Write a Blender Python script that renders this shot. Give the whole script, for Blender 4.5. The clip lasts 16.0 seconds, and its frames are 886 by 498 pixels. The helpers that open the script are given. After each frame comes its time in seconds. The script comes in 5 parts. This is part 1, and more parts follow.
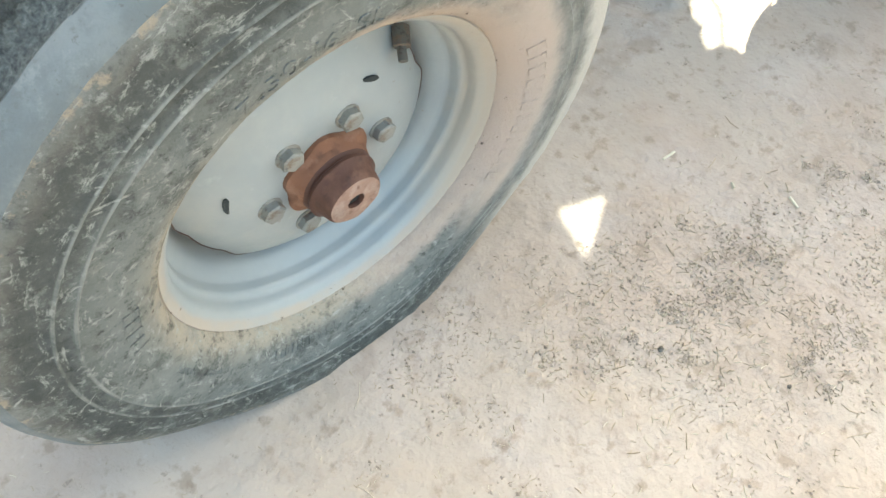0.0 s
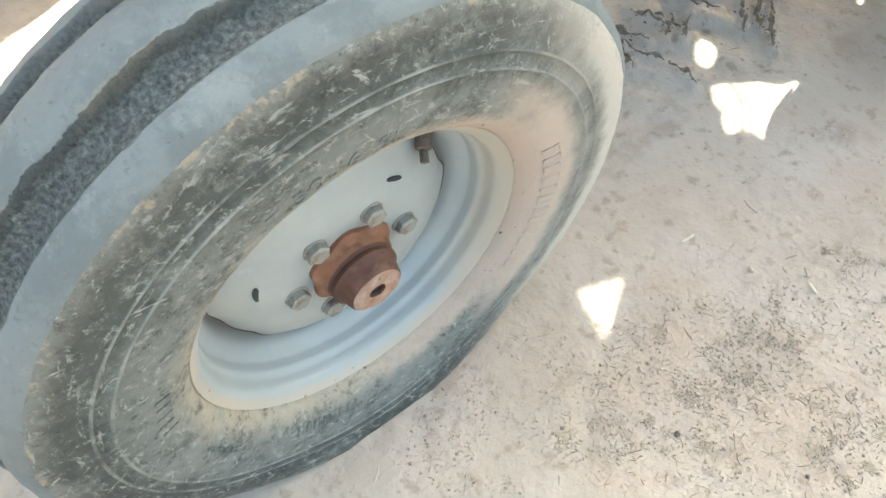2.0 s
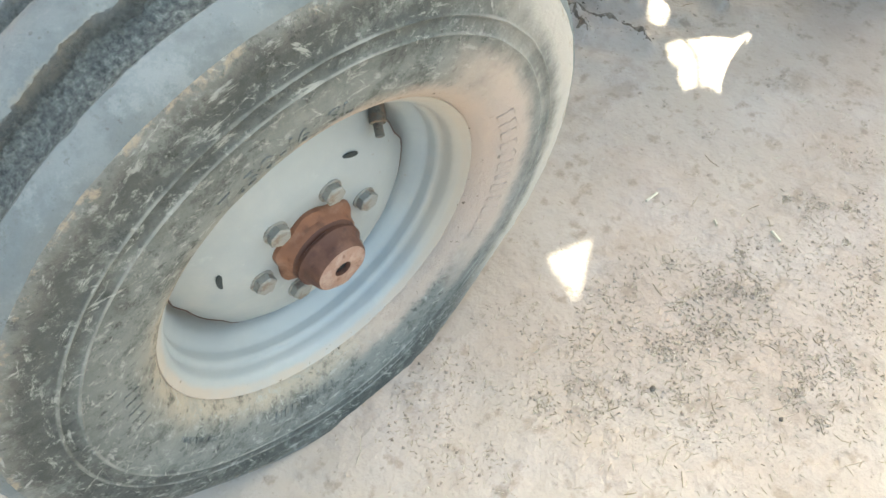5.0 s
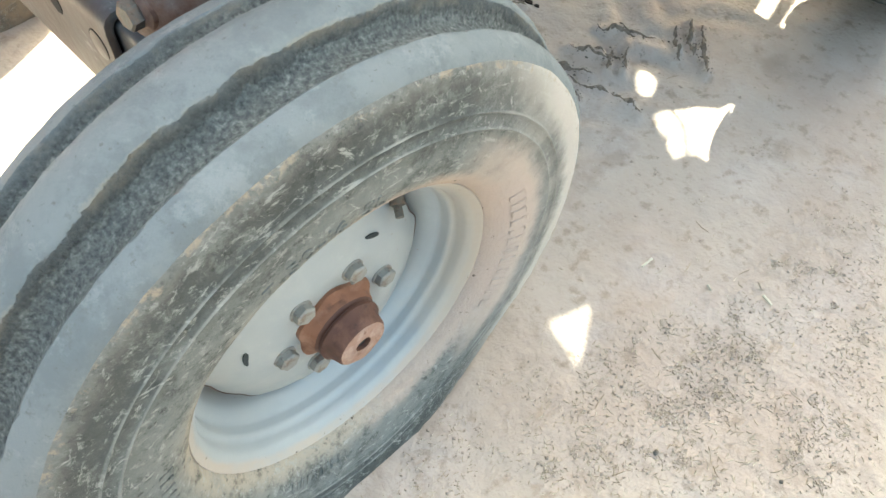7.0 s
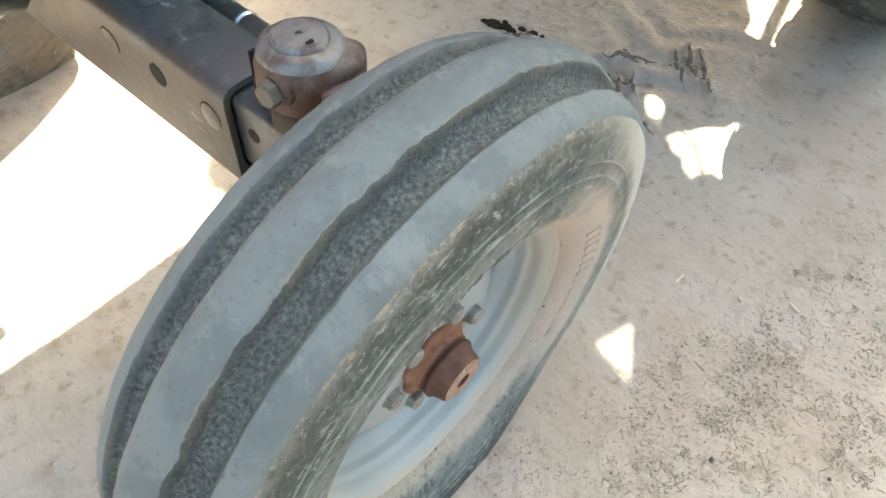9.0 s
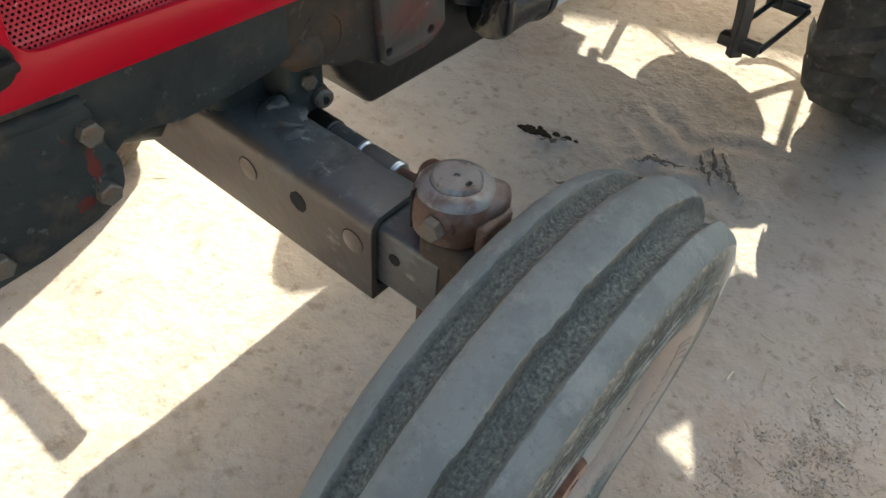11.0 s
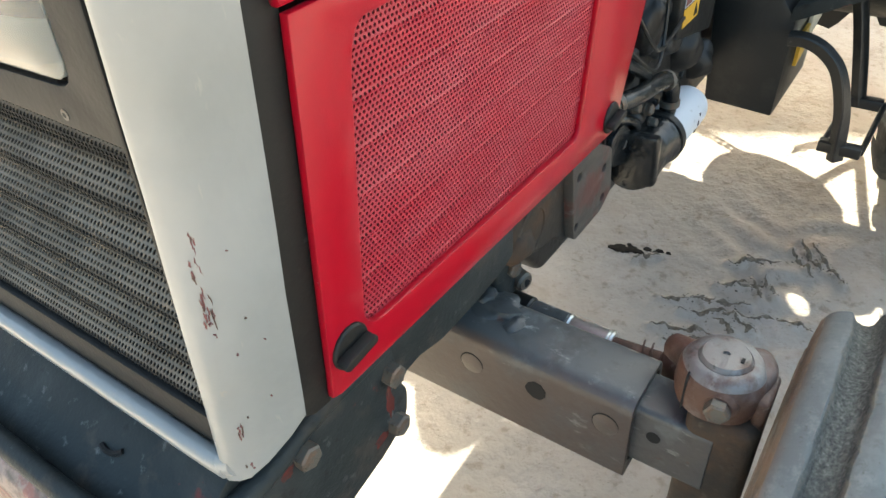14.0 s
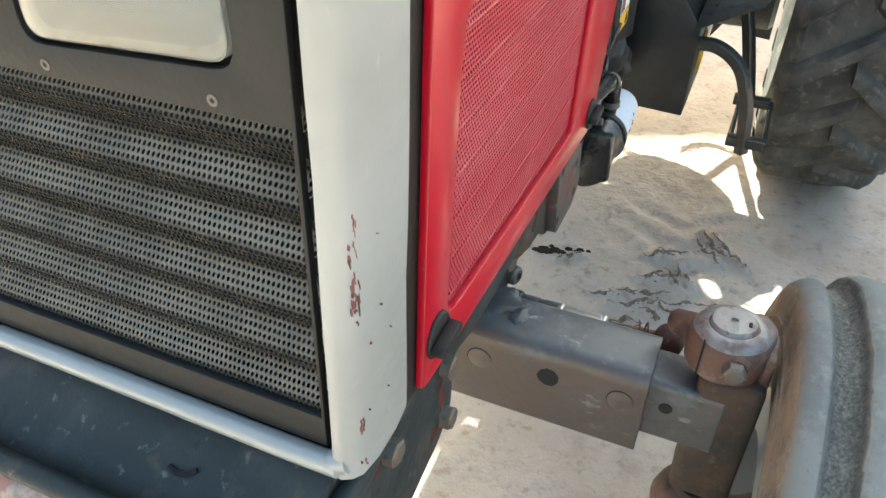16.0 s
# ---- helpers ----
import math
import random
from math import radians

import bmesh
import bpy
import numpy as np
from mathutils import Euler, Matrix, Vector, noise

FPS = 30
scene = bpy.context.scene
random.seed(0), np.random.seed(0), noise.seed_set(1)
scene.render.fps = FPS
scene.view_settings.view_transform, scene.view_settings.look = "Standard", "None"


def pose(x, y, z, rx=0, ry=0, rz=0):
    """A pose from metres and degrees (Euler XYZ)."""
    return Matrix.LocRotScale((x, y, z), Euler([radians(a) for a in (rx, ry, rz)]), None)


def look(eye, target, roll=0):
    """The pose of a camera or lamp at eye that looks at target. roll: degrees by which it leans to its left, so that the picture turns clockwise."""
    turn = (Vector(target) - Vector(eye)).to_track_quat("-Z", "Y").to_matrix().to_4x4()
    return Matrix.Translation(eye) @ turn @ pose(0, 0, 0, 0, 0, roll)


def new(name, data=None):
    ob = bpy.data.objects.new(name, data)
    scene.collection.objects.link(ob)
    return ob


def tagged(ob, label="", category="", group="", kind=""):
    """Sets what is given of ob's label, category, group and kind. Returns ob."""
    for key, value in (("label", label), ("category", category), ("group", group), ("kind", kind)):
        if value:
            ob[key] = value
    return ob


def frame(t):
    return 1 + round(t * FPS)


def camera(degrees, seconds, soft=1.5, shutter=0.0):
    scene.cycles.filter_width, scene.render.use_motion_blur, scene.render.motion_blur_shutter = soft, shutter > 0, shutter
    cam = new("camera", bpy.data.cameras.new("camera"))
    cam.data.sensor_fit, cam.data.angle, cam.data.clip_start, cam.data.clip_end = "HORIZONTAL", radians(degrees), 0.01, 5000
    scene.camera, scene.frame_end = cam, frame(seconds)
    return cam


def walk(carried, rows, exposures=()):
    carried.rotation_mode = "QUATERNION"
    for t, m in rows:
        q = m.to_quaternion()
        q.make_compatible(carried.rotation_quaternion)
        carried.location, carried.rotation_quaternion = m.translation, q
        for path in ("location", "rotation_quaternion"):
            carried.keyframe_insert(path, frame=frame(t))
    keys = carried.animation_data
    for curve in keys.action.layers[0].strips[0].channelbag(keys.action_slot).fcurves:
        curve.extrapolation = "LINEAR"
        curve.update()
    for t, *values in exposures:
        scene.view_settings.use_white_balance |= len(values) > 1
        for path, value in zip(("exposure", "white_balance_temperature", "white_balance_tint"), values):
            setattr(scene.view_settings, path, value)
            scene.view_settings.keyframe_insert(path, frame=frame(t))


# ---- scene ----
cam = camera(63.0, 16.0)
PATH = [
    (0, (0.248, 0.407, 1.069), (-0.473, -0.278, -0.665), 6.5),
    (0.5, (0.237, 0.414, 1.081), (-0.476, -0.335, -0.63), 4.4),
    (1, (0.229, 0.415, 1.096), (-0.503, -0.362, -0.595), 4.0),
    (1.5, (0.227, 0.411, 1.115), (-0.512, -0.41, -0.553), 3.3),
    (2, (0.227, 0.407, 1.13), (-0.503, -0.437, -0.53), 3.0),
    (2.5, (0.221, 0.412, 1.136), (-0.524, -0.427, -0.52), 2.8),
    (3, (0.222, 0.418, 1.135), (-0.517, -0.413, -0.528), 2.5),
    (3.5, (0.222, 0.426, 1.128), (-0.517, -0.381, -0.547), 1.9),
    (5.8, (0.219, 0.415, 1.124), (-0.548, -0.342, -0.561), 2.4),
    (6, (0.223, 0.412, 1.13), (-0.59, -0.355, -0.528), 3.6),
    (6.5, (0.23, 0.4, 1.163), (-0.609, -0.424, -0.455), 1.4),
    (7, (0.249, 0.387, 1.174), (-0.616, -0.424, -0.437), 3.3),
    (7.5, (0.277, 0.362, 1.19), (-0.627, -0.419, -0.414), 4.6),
    (8, (0.306, 0.335, 1.21), (-0.611, -0.454, -0.382), 4.7),
    (8.2, (0.322, 0.32, 1.219), (-0.598, -0.468, -0.373), 4.4),
    (10.3, (0.452, 0.192, 1.278), (-0.582, -0.546, -0.266), 3.6),
    (10.5, (0.473, 0.173, 1.292), (-0.58, -0.61, -0.218), 3.7),
    (11, (0.502, 0.137, 1.323), (-0.61, -0.688, -0.121), 5.0),
    (11.5, (0.53, 0.095, 1.366), (-0.587, -0.802, -0.03), 2.9),
    (12, (0.553, 0.058, 1.385), (-0.611, -0.863, 0.044), 3.3),
    (12.5, (0.581, 0.007, 1.405), (-0.588, -0.962, 0.103), 0.8),
    (13, (0.605, -0.043, 1.414), (-0.617, -1.045, 0.187), -0.1),
    (13.5, (0.624, -0.103, 1.428), (-0.609, -1.055, 0.175), -3.9),
    (14, (0.645, -0.147, 1.429), (-0.61, -1.087, 0.188), -4.0),
    (14.5, (0.672, -0.2, 1.423), (-0.604, -1.073, 0.155), -1.4),
    (15, (0.691, -0.233, 1.422), (-0.635, -1.047, 0.165), -0.3),
    (15.5, (0.724, -0.269, 1.424), (-0.685, -0.982, 0.197), 0.2),
    (16, (0.766, -0.301, 1.416), (-0.698, -0.941, 0.213), 0.0),
]
EXPOSURES = [(0.0, 2.64, 6750, -5), (8.2, 2.68, 6700, -5), (10.3, 1.70, 6700, -3), (12.0, 1.47, 6500, -2), (13.0, 1.85, 6400, -3), (14.0, 2.18, 6400, -4), (16.0, 2.42, 6400, -5)]
walk(cam, [(t, look(eye, target, roll)) for t, eye, target, roll in PATH], EXPOSURES)

# ---- light ----
SUN_AZ, SUN_EL = 23.7, 39.26
world = bpy.data.worlds.new("sky")
scene.world = world
world.use_nodes = True
sky = world.node_tree.nodes.new("ShaderNodeTexSky")
sky.sky_type, sky.sun_disc = "NISHITA", False
sky.sun_elevation, sky.sun_rotation = radians(SUN_EL), radians(270.0 - SUN_AZ)
sky.air_density, sky.dust_density, sky.ozone_density = 1.0, 7.0, 0.4
back = world.node_tree.nodes["Background"]
back.inputs["Strength"].default_value = 0.15
world.node_tree.links.new(sky.outputs["Color"], back.inputs["Color"])
lamp = bpy.data.lights.new("sun", "SUN")
lamp.energy, lamp.angle, lamp.color = 5.0, radians(0.53), (1.0, 0.95, 0.87)
sun = new("sun", lamp)
ca, sa, ce, se = (f(radians(a)) for a in (SUN_AZ, SUN_EL) for f in (math.cos, math.sin))
sun.matrix_world = look((-8 * ca * ce, -8 * sa * ce, 8 * se), (0, 0, 0))


# ---- materials ----
def material(name, base, rough=0.6, metal=0.0, spots=(), bump=(), spec=0.5, coat=0.0, rand=0.0, glow=None):
    """A node material: base colour, layers of (colour, scale, low, high, strength, detail) noise, and bumps of (scale, height)."""
    m = bpy.data.materials.new(name)
    m.use_nodes = True
    nt = m.node_tree
    node, link = nt.nodes.new, nt.links.new
    b = nt.nodes["Principled BSDF"]
    b.inputs["Roughness"].default_value, b.inputs["Metallic"].default_value = rough, metal
    b.inputs["Specular IOR Level"].default_value = spec
    b.inputs["Coat Weight"].default_value = coat
    b.inputs["Coat Roughness"].default_value = 0.15
    co = node("ShaderNodeTexCoord")
    rgb = node("ShaderNodeRGB")
    rgb.outputs[0].default_value = (*base, 1)
    last, ro = rgb.outputs[0], None
    for i, (col, scale, lo, hi, strength, detail) in enumerate(spots):
        n = node("ShaderNodeTexNoise")
        n.inputs["Detail"].default_value, n.inputs["Roughness"].default_value = detail, 0.62
        if isinstance(scale, tuple):
            mp = node("ShaderNodeMapping")
            mp.inputs["Scale"].default_value = scale
            mp.inputs["Location"].default_value = (i * 3.7, i * 1.3, i * 5.1)
            link(co.outputs["Object"], mp.inputs["Vector"])
            link(mp.outputs["Vector"], n.inputs["Vector"])
            n.inputs["Scale"].default_value = 1.0
        else:
            mp = node("ShaderNodeMapping")
            mp.inputs["Location"].default_value = (i * 3.7, i * 1.3, i * 5.1)
            link(co.outputs["Object"], mp.inputs["Vector"])
            link(mp.outputs["Vector"], n.inputs["Vector"])
            n.inputs["Scale"].default_value = scale
        r = node("ShaderNodeMapRange")
        r.inputs["From Min"].default_value, r.inputs["From Max"].default_value = lo, hi
        r.inputs["To Max"].default_value = strength
        link(n.outputs["Fac"], r.inputs["Value"])
        mix = node("ShaderNodeMix")
        mix.data_type = "RGBA"
        link(r.outputs["Result"], mix.inputs["Factor"])
        link(last, mix.inputs["A"])
        mix.inputs["B"].default_value = (*col, 1)
        last = mix.outputs["Result"]
    link(last, b.inputs["Base Color"])
    normal = None
    for scale, height in bump:
        n = node("ShaderNodeTexNoise")
        n.inputs["Scale"].default_value, n.inputs["Detail"].default_value = scale, 5
        link(co.outputs["Object"], n.inputs["Vector"])
        bp = node("ShaderNodeBump")
        bp.inputs["Distance"].default_value = height
        bp.inputs["Strength"].default_value = 1.0
        link(n.outputs["Fac"], bp.inputs["Height"])
        if normal:
            link(normal, bp.inputs["Normal"])
        normal = bp.outputs["Normal"]
    if normal:
        link(normal, b.inputs["Normal"])
    return m


class Nodes:
    """Short hands for building a node tree."""

    def __init__(self, m):
        self.nt = m.node_tree
        self.b = self.nt.nodes["Principled BSDF"]
        self.co = self.nt.nodes.new("ShaderNodeTexCoord").outputs["Object"]

    def math(self, kind, *values):
        n = self.nt.nodes.new("ShaderNodeMath")
        n.operation = kind
        for s, v in zip(n.inputs, values):
            if isinstance(v, (int, float)):
                s.default_value = v
            else:
                self.nt.links.new(v, s)
        return n.outputs[0]

    def noise(self, scale, detail=8, rough=0.65, at=None, warp=0.0):
        n = self.nt.nodes.new("ShaderNodeTexNoise")
        n.inputs["Scale"].default_value, n.inputs["Detail"].default_value = scale, detail
        n.inputs["Roughness"].default_value, n.inputs["Distortion"].default_value = rough, warp
        self.nt.links.new(at or self.co, n.inputs["Vector"])
        return n.outputs["Fac"]

    def span(self, value, lo, hi, top=1.0, bottom=0.0):
        n = self.nt.nodes.new("ShaderNodeMapRange")
        n.interpolation_type = "SMOOTHSTEP"
        n.inputs["From Min"].default_value, n.inputs["From Max"].default_value = lo, hi
        n.inputs["To Min"].default_value, n.inputs["To Max"].default_value = bottom, top
        self.nt.links.new(value, n.inputs["Value"])
        return n.outputs["Result"]

    def ramp(self, value, stops):
        n = self.nt.nodes.new("ShaderNodeValToRGB")
        while len(n.color_ramp.elements) < len(stops):
            n.color_ramp.elements.new(0.5)
        for e, (p, c) in zip(n.color_ramp.elements, stops):
            e.position, e.color = p, (*c, 1)
        self.nt.links.new(value, n.inputs["Fac"])
        return n.outputs["Color"]

    def mix(self, fac, a, b):
        n = self.nt.nodes.new("ShaderNodeMix")
        n.data_type = "RGBA"
        self.nt.links.new(fac, n.inputs["Factor"])
        for s, v in ((n.inputs["A"], a), (n.inputs["B"], b)):
            if isinstance(v, tuple):
                s.default_value = (*v, 1)
            else:
                self.nt.links.new(v, s)
        return n.outputs["Result"]

    def split(self):
        n = self.nt.nodes.new("ShaderNodeSeparateXYZ")
        self.nt.links.new(self.co, n.inputs[0])
        return n.outputs

    def vector(self, x, y, z=0.0):
        n = self.nt.nodes.new("ShaderNodeCombineXYZ")
        for s, v in zip(n.inputs, (x, y, z)):
            if isinstance(v, (int, float)):
                s.default_value = v
            else:
                self.nt.links.new(v, s)
        return n.outputs[0]

    def bump(self, height, distance):
        n = self.nt.nodes.new("ShaderNodeBump")
        n.inputs["Distance"].default_value = distance
        self.nt.links.new(height, n.inputs["Height"])
        old = self.b.inputs["Normal"]
        if old.links:
            self.nt.links.new(old.links[0].from_socket, n.inputs["Normal"])
        self.nt.links.new(n.outputs["Normal"], old)

    def colour(self, value):
        self.nt.links.new(value, self.b.inputs["Base Color"])


def plain(name, rough, spec):
    m = bpy.data.materials.new(name)
    m.use_nodes = True
    b = m.node_tree.nodes["Principled BSDF"]
    b.inputs["Roughness"].default_value, b.inputs["Specular IOR Level"].default_value = rough, spec
    return m


def tyre_wall_material():
    """Mottled grey rubber: a tan edge at the rim, scuffs that run round, a dark band with dried mud under the shoulder, dust at the back."""
    m = plain("dusty_sidewall", 0.9, 0.2)
    t = Nodes(m)
    x, y, z = t.split()
    rad = t.math("SQRT", t.math("ADD", t.math("MULTIPLY", x, x), t.math("MULTIPLY", z, z)))
    ang = t.math("ARCTAN2", z, x)
    wob = t.math("MULTIPLY_ADD", t.math("SUBTRACT", t.noise(26, 9, 0.72), 0.5), 0.040, rad)
    base = t.ramp(t.span(wob, 0.225, 0.394), ((0.0, (0.34, 0.31, 0.26)), (0.05, (0.215, 0.22, 0.205)), (0.14, (0.165, 0.182, 0.180)), (0.36, (0.150, 0.168, 0.168)), (0.55, (0.120, 0.136, 0.136)), (0.66, (0.080, 0.091, 0.091)),
                                                     (0.91, (0.070, 0.078, 0.076)), (0.945, (0.086, 0.092, 0.089)), (0.97, (0.122, 0.127, 0.121)), (1.0, (0.155, 0.167, 0.165))))
    # blotches, dark and pale
    big = t.noise(21, 10, 0.8)
    base = t.mix(t.span(big, 0.49, 0.62, 0.62), base, (0.046, 0.053, 0.053))
    base = t.mix(t.span(big, 0.48, 0.37, 0.5), base, (0.205, 0.225, 0.222))
    base = t.mix(t.span(t.noise(64, 8, 0.78), 0.54, 0.66, 0.6), base, (0.31, 0.335, 0.33))
    base = t.mix(t.span(t.noise(52, 8, 0.8), 0.55, 0.66, 0.7), base, (0.028, 0.032, 0.031))
    # scuffs along the turn of the wheel
    ring = t.vector(t.math("MULTIPLY", ang, 9.0), t.math("MULTIPLY", rad, 80.0))
    base = t.mix(t.span(t.noise(1.0, 9, 0.75, ring, 0.3), 0.56, 0.64, 0.65), base, (0.33, 0.352, 0.345))
    slant = t.vector(t.math("ADD", t.math("MULTIPLY", ang, 24.0), t.math("MULTIPLY", rad, 60.0)), t.math("MULTIPLY", rad, 30.0), 5.0)
    base = t.mix(t.span(t.noise(1.0, 7, 0.7, slant), 0.60, 0.67, 0.65), base, (0.36, 0.38, 0.37))
    # pale broken highlights painted along the two raised rings
    for at in (0.3172, 0.3356):
        line = t.span(t.math("ABSOLUTE", t.math("SUBTRACT", rad, at)), 0.0026, 0.0008)
        base = t.mix(t.math("MULTIPLY", line, t.span(t.noise(13, 8), 0.35, 0.65, 0.6)), base, (0.33, 0.35, 0.345))
    # reddish dust on the lower wall at the back, pale dust on the shoulder there
    back = t.span(t.math("MULTIPLY_ADD", t.noise(7, 6), 0.16, x), -0.04, -0.18)
    base = t.mix(t.math("MULTIPLY", back, t.span(t.noise(18, 9, 0.75), 0.35, 0.62, 0.75, 0.3)), base, (0.275, 0.275, 0.26))
    low = t.math("MULTIPLY", back, t.span(wob, 0.315, 0.285, 0.85))
    base = t.mix(low, base, (0.43, 0.37, 0.33))
    strip = t.math("MULTIPLY", t.span(t.math("MULTIPLY_ADD", t.noise(7, 6), 0.16, x), 0.14, 0.02), t.span(wob, 0.262, 0.244, 0.8))
    base = t.mix(strip, base, (0.40, 0.34, 0.30))
    high = t.math("MULTIPLY", t.span(t.math("MULTIPLY_ADD", t.noise(9, 6), 0.14, x), -0.12, -0.25), t.span(wob, 0.340, 0.364, 0.9))
    base = t.mix(high, base, (0.43, 0.42, 0.395))
    # crumbs of dried mud along the shoulder
    caked = t.math("MULTIPLY", t.span(t.math("ABSOLUTE", t.math("SUBTRACT", wob, 0.386)), 0.007, 0.002), t.span(t.noise(33, 8, 0.75), 0.50, 0.60, 0.75))
    base = t.mix(caked, base, (0.30, 0.262, 0.205))
    # mud on the inner wall
    base = t.mix(t.math("MULTIPLY", t.span(y, -0.10, -0.125), t.span(t.noise(14, 8, 0.75), 0.35, 0.60, 0.9, 0.2)), base, (0.20, 0.155, 0.115))
    # dark flecks near the rim
    base = t.mix(t.math("MULTIPLY", t.span(t.noise(70, 3), 0.66, 0.70), t.span(rad, 0.262, 0.24, 0.8)), base, (0.05, 0.04, 0.03))
    tint = m.node_tree.nodes.new("ShaderNodeMix")
    tint.data_type, tint.blend_type = "RGBA", "MULTIPLY"
    tint.inputs["Factor"].default_value = 1.0
    tint.inputs["B"].default_value = (1.16, 1.11, 1.05, 1)
    m.node_tree.links.new(base, tint.inputs["A"])
    base = tint.outputs["Result"]
    t.colour(base)
    t.bump(t.noise(34, 9, 0.78), 0.0055)
    t.bump(t.noise(1.0, 8, 0.7, ring), 0.0016)
    t.bump(t.noise(260, 4), 0.0012)
    return m


def tyre_tread_material():
    """Worn grey ribs and gritty grooves, by the distance across the tread."""
    m = plain("worn_rubber", 0.8, 0.3)
    t = Nodes(m)
    x, y, z = t.split()
    rib = t.mix(t.span(t.noise(8, 9, 0.72), 0.44, 0.58, 0.8), (0.150, 0.167, 0.169), (0.108, 0.124, 0.128))
    rib = t.mix(t.span(t.noise(22, 9, 0.78), 0.53, 0.64, 0.6), rib, (0.200, 0.216, 0.214))
    rib = t.mix(t.span(t.noise(5, 8, 0.7), 0.54, 0.64, 0.5), rib, (0.125, 0.138, 0.135))
    rib = t.mix(t.span(t.noise(45, 9, 0.8), 0.56, 0.64, 0.5), rib, (0.095, 0.105, 0.10))
    rib = t.mix(t.span(t.noise(130, 4), 0.63, 0.70, 0.5), rib, (0.07, 0.07, 0.06))
    ragged = t.math("ADD", t.math("MULTIPLY", t.noise(34, 9, 0.75), 0.014), t.math("MULTIPLY", t.noise(8, 3), 0.008))
    across = t.math("ADD", t.math("ABSOLUTE", t.math("ADD", y, 0.0355)), t.math("SUBTRACT", ragged, 0.011))
    wide = t.math("MULTIPLY", across, 10.0)
    deep = t.ramp(wide, ((0.0, (0, 0, 0)), (0.26, (0, 0, 0)), (0.31, (1, 1, 1)), (0.57, (1, 1, 1)), (0.61, (0.5, 0.5, 0.5)), (0.65, (0, 0, 0))))
    grains = t.noise(230, 4, 0.6)
    grit = t.ramp(grains, ((0.33, (0.048, 0.053, 0.052)), (0.46, (0.094, 0.104, 0.100)), (0.57, (0.137, 0.149, 0.142)), (0.72, (0.24, 0.25, 0.235))))
    grit = t.mix(t.span(t.noise(16, 8, 0.75), 0.45, 0.62, 0.5), grit, (0.085, 0.093, 0.090))
    grit = t.mix(t.span(t.noise(24, 7, 0.75), 0.55, 0.64, 0.6), grit, (0.21, 0.22, 0.205))
    # dried mud along the edges of the grooves
    edge = t.ramp(wide, ((0.24, (0, 0, 0)), (0.27, (1, 1, 1)), (0.30, (0, 0, 0)), (0.59, (0, 0, 0)), (0.62, (0.7, 0.7, 0.7)), (0.66, (0, 0, 0))))
    both = t.mix(deep, rib, grit)
    t.colour(t.mix(t.math("MULTIPLY", edge, t.span(t.noise(19, 7), 0.45, 0.60, 0.8)), both, (0.25, 0.225, 0.175)))
    # mud on the inner shoulder
    muddy = t.math("MULTIPLY", t.span(y, -0.118, -0.136), t.span(t.noise(15, 8, 0.75), 0.32, 0.58, 0.85, 0.25))
    t.colour(t.mix(muddy, m.node_tree.nodes["Principled BSDF"].inputs["Base Color"].links[0].from_socket, (0.175, 0.135, 0.10)))
    t.bump(t.math("MULTIPLY", grains, deep), 0.004)
    t.bump(t.math("MULTIPLY", t.noise(60, 6, 0.8), deep), 0.005)
    t.bump(t.noise(22, 9, 0.72), 0.0030)
    return m


def island_material(name, colours, rough=0.9):
    """Each loose piece of the mesh takes its own colour from the list."""
    m = bpy.data.materials.new(name)
    m.use_nodes = True
    nt = m.node_tree
    g = nt.nodes.new("ShaderNodeNewGeometry")
    ramp = nt.nodes.new("ShaderNodeValToRGB")
    while len(ramp.color_ramp.elements) < len(colours):
        ramp.color_ramp.elements.new(0.5)
    for i, (e, c) in enumerate(zip(ramp.color_ramp.elements, colours)):
        e.position, e.color = i / (len(colours) - 1), (*c, 1)
    nt.links.new(g.outputs["Random Per Island"], ramp.inputs["Fac"])
    b = nt.nodes["Principled BSDF"]
    nt.links.new(ramp.outputs["Color"], b.inputs["Base Color"])
    b.inputs["Roughness"].default_value = rough
    b.inputs["Specular IOR Level"].default_value = 0.2
    return m


M_ground = material("dusty_earth", (0.412, 0.345, 0.284), 0.95, spots=[
    ((0.355, 0.275, 0.22), 1.7, 0.46, 0.66, 0.75, 7), ((0.44, 0.378, 0.332), 4.5, 0.50, 0.70, 0.7, 7), ((0.30, 0.24, 0.19), 8.0, 0.56, 0.70, 0.7, 9),
    ((0.26, 0.205, 0.155), 24.0, 0.57, 0.66, 0.65, 9), ((0.17, 0.135, 0.10), 40.0, 0.64, 0.73, 0.75, 6), ((0.23, 0.18, 0.135), 17.0, 0.62, 0.70, 0.6, 8), ((0.47, 0.41, 0.365), 60.0, 0.66, 0.76, 0.5, 5)],
    bump=[(9, 0.010), (26, 0.007), (90, 0.0025)], spec=0.1)
M_tread = tyre_tread_material()
M_wall = tyre_wall_material()
M_red = material("red_paint", (0.36, 0.0015, 0.015), 0.30, spots=[((0.34, 0.007, 0.028), 5, 0.5, 0.8, 0.6, 5), ((0.46, 0.08, 0.08), 18, 0.64, 0.8, 0.25, 8), ((0.55, 0.25, 0.25), 45, 0.735, 0.76, 0.6, 3)], bump=[(500, 0.0001), (4, 0.004)], spec=0.30, coat=0.16)
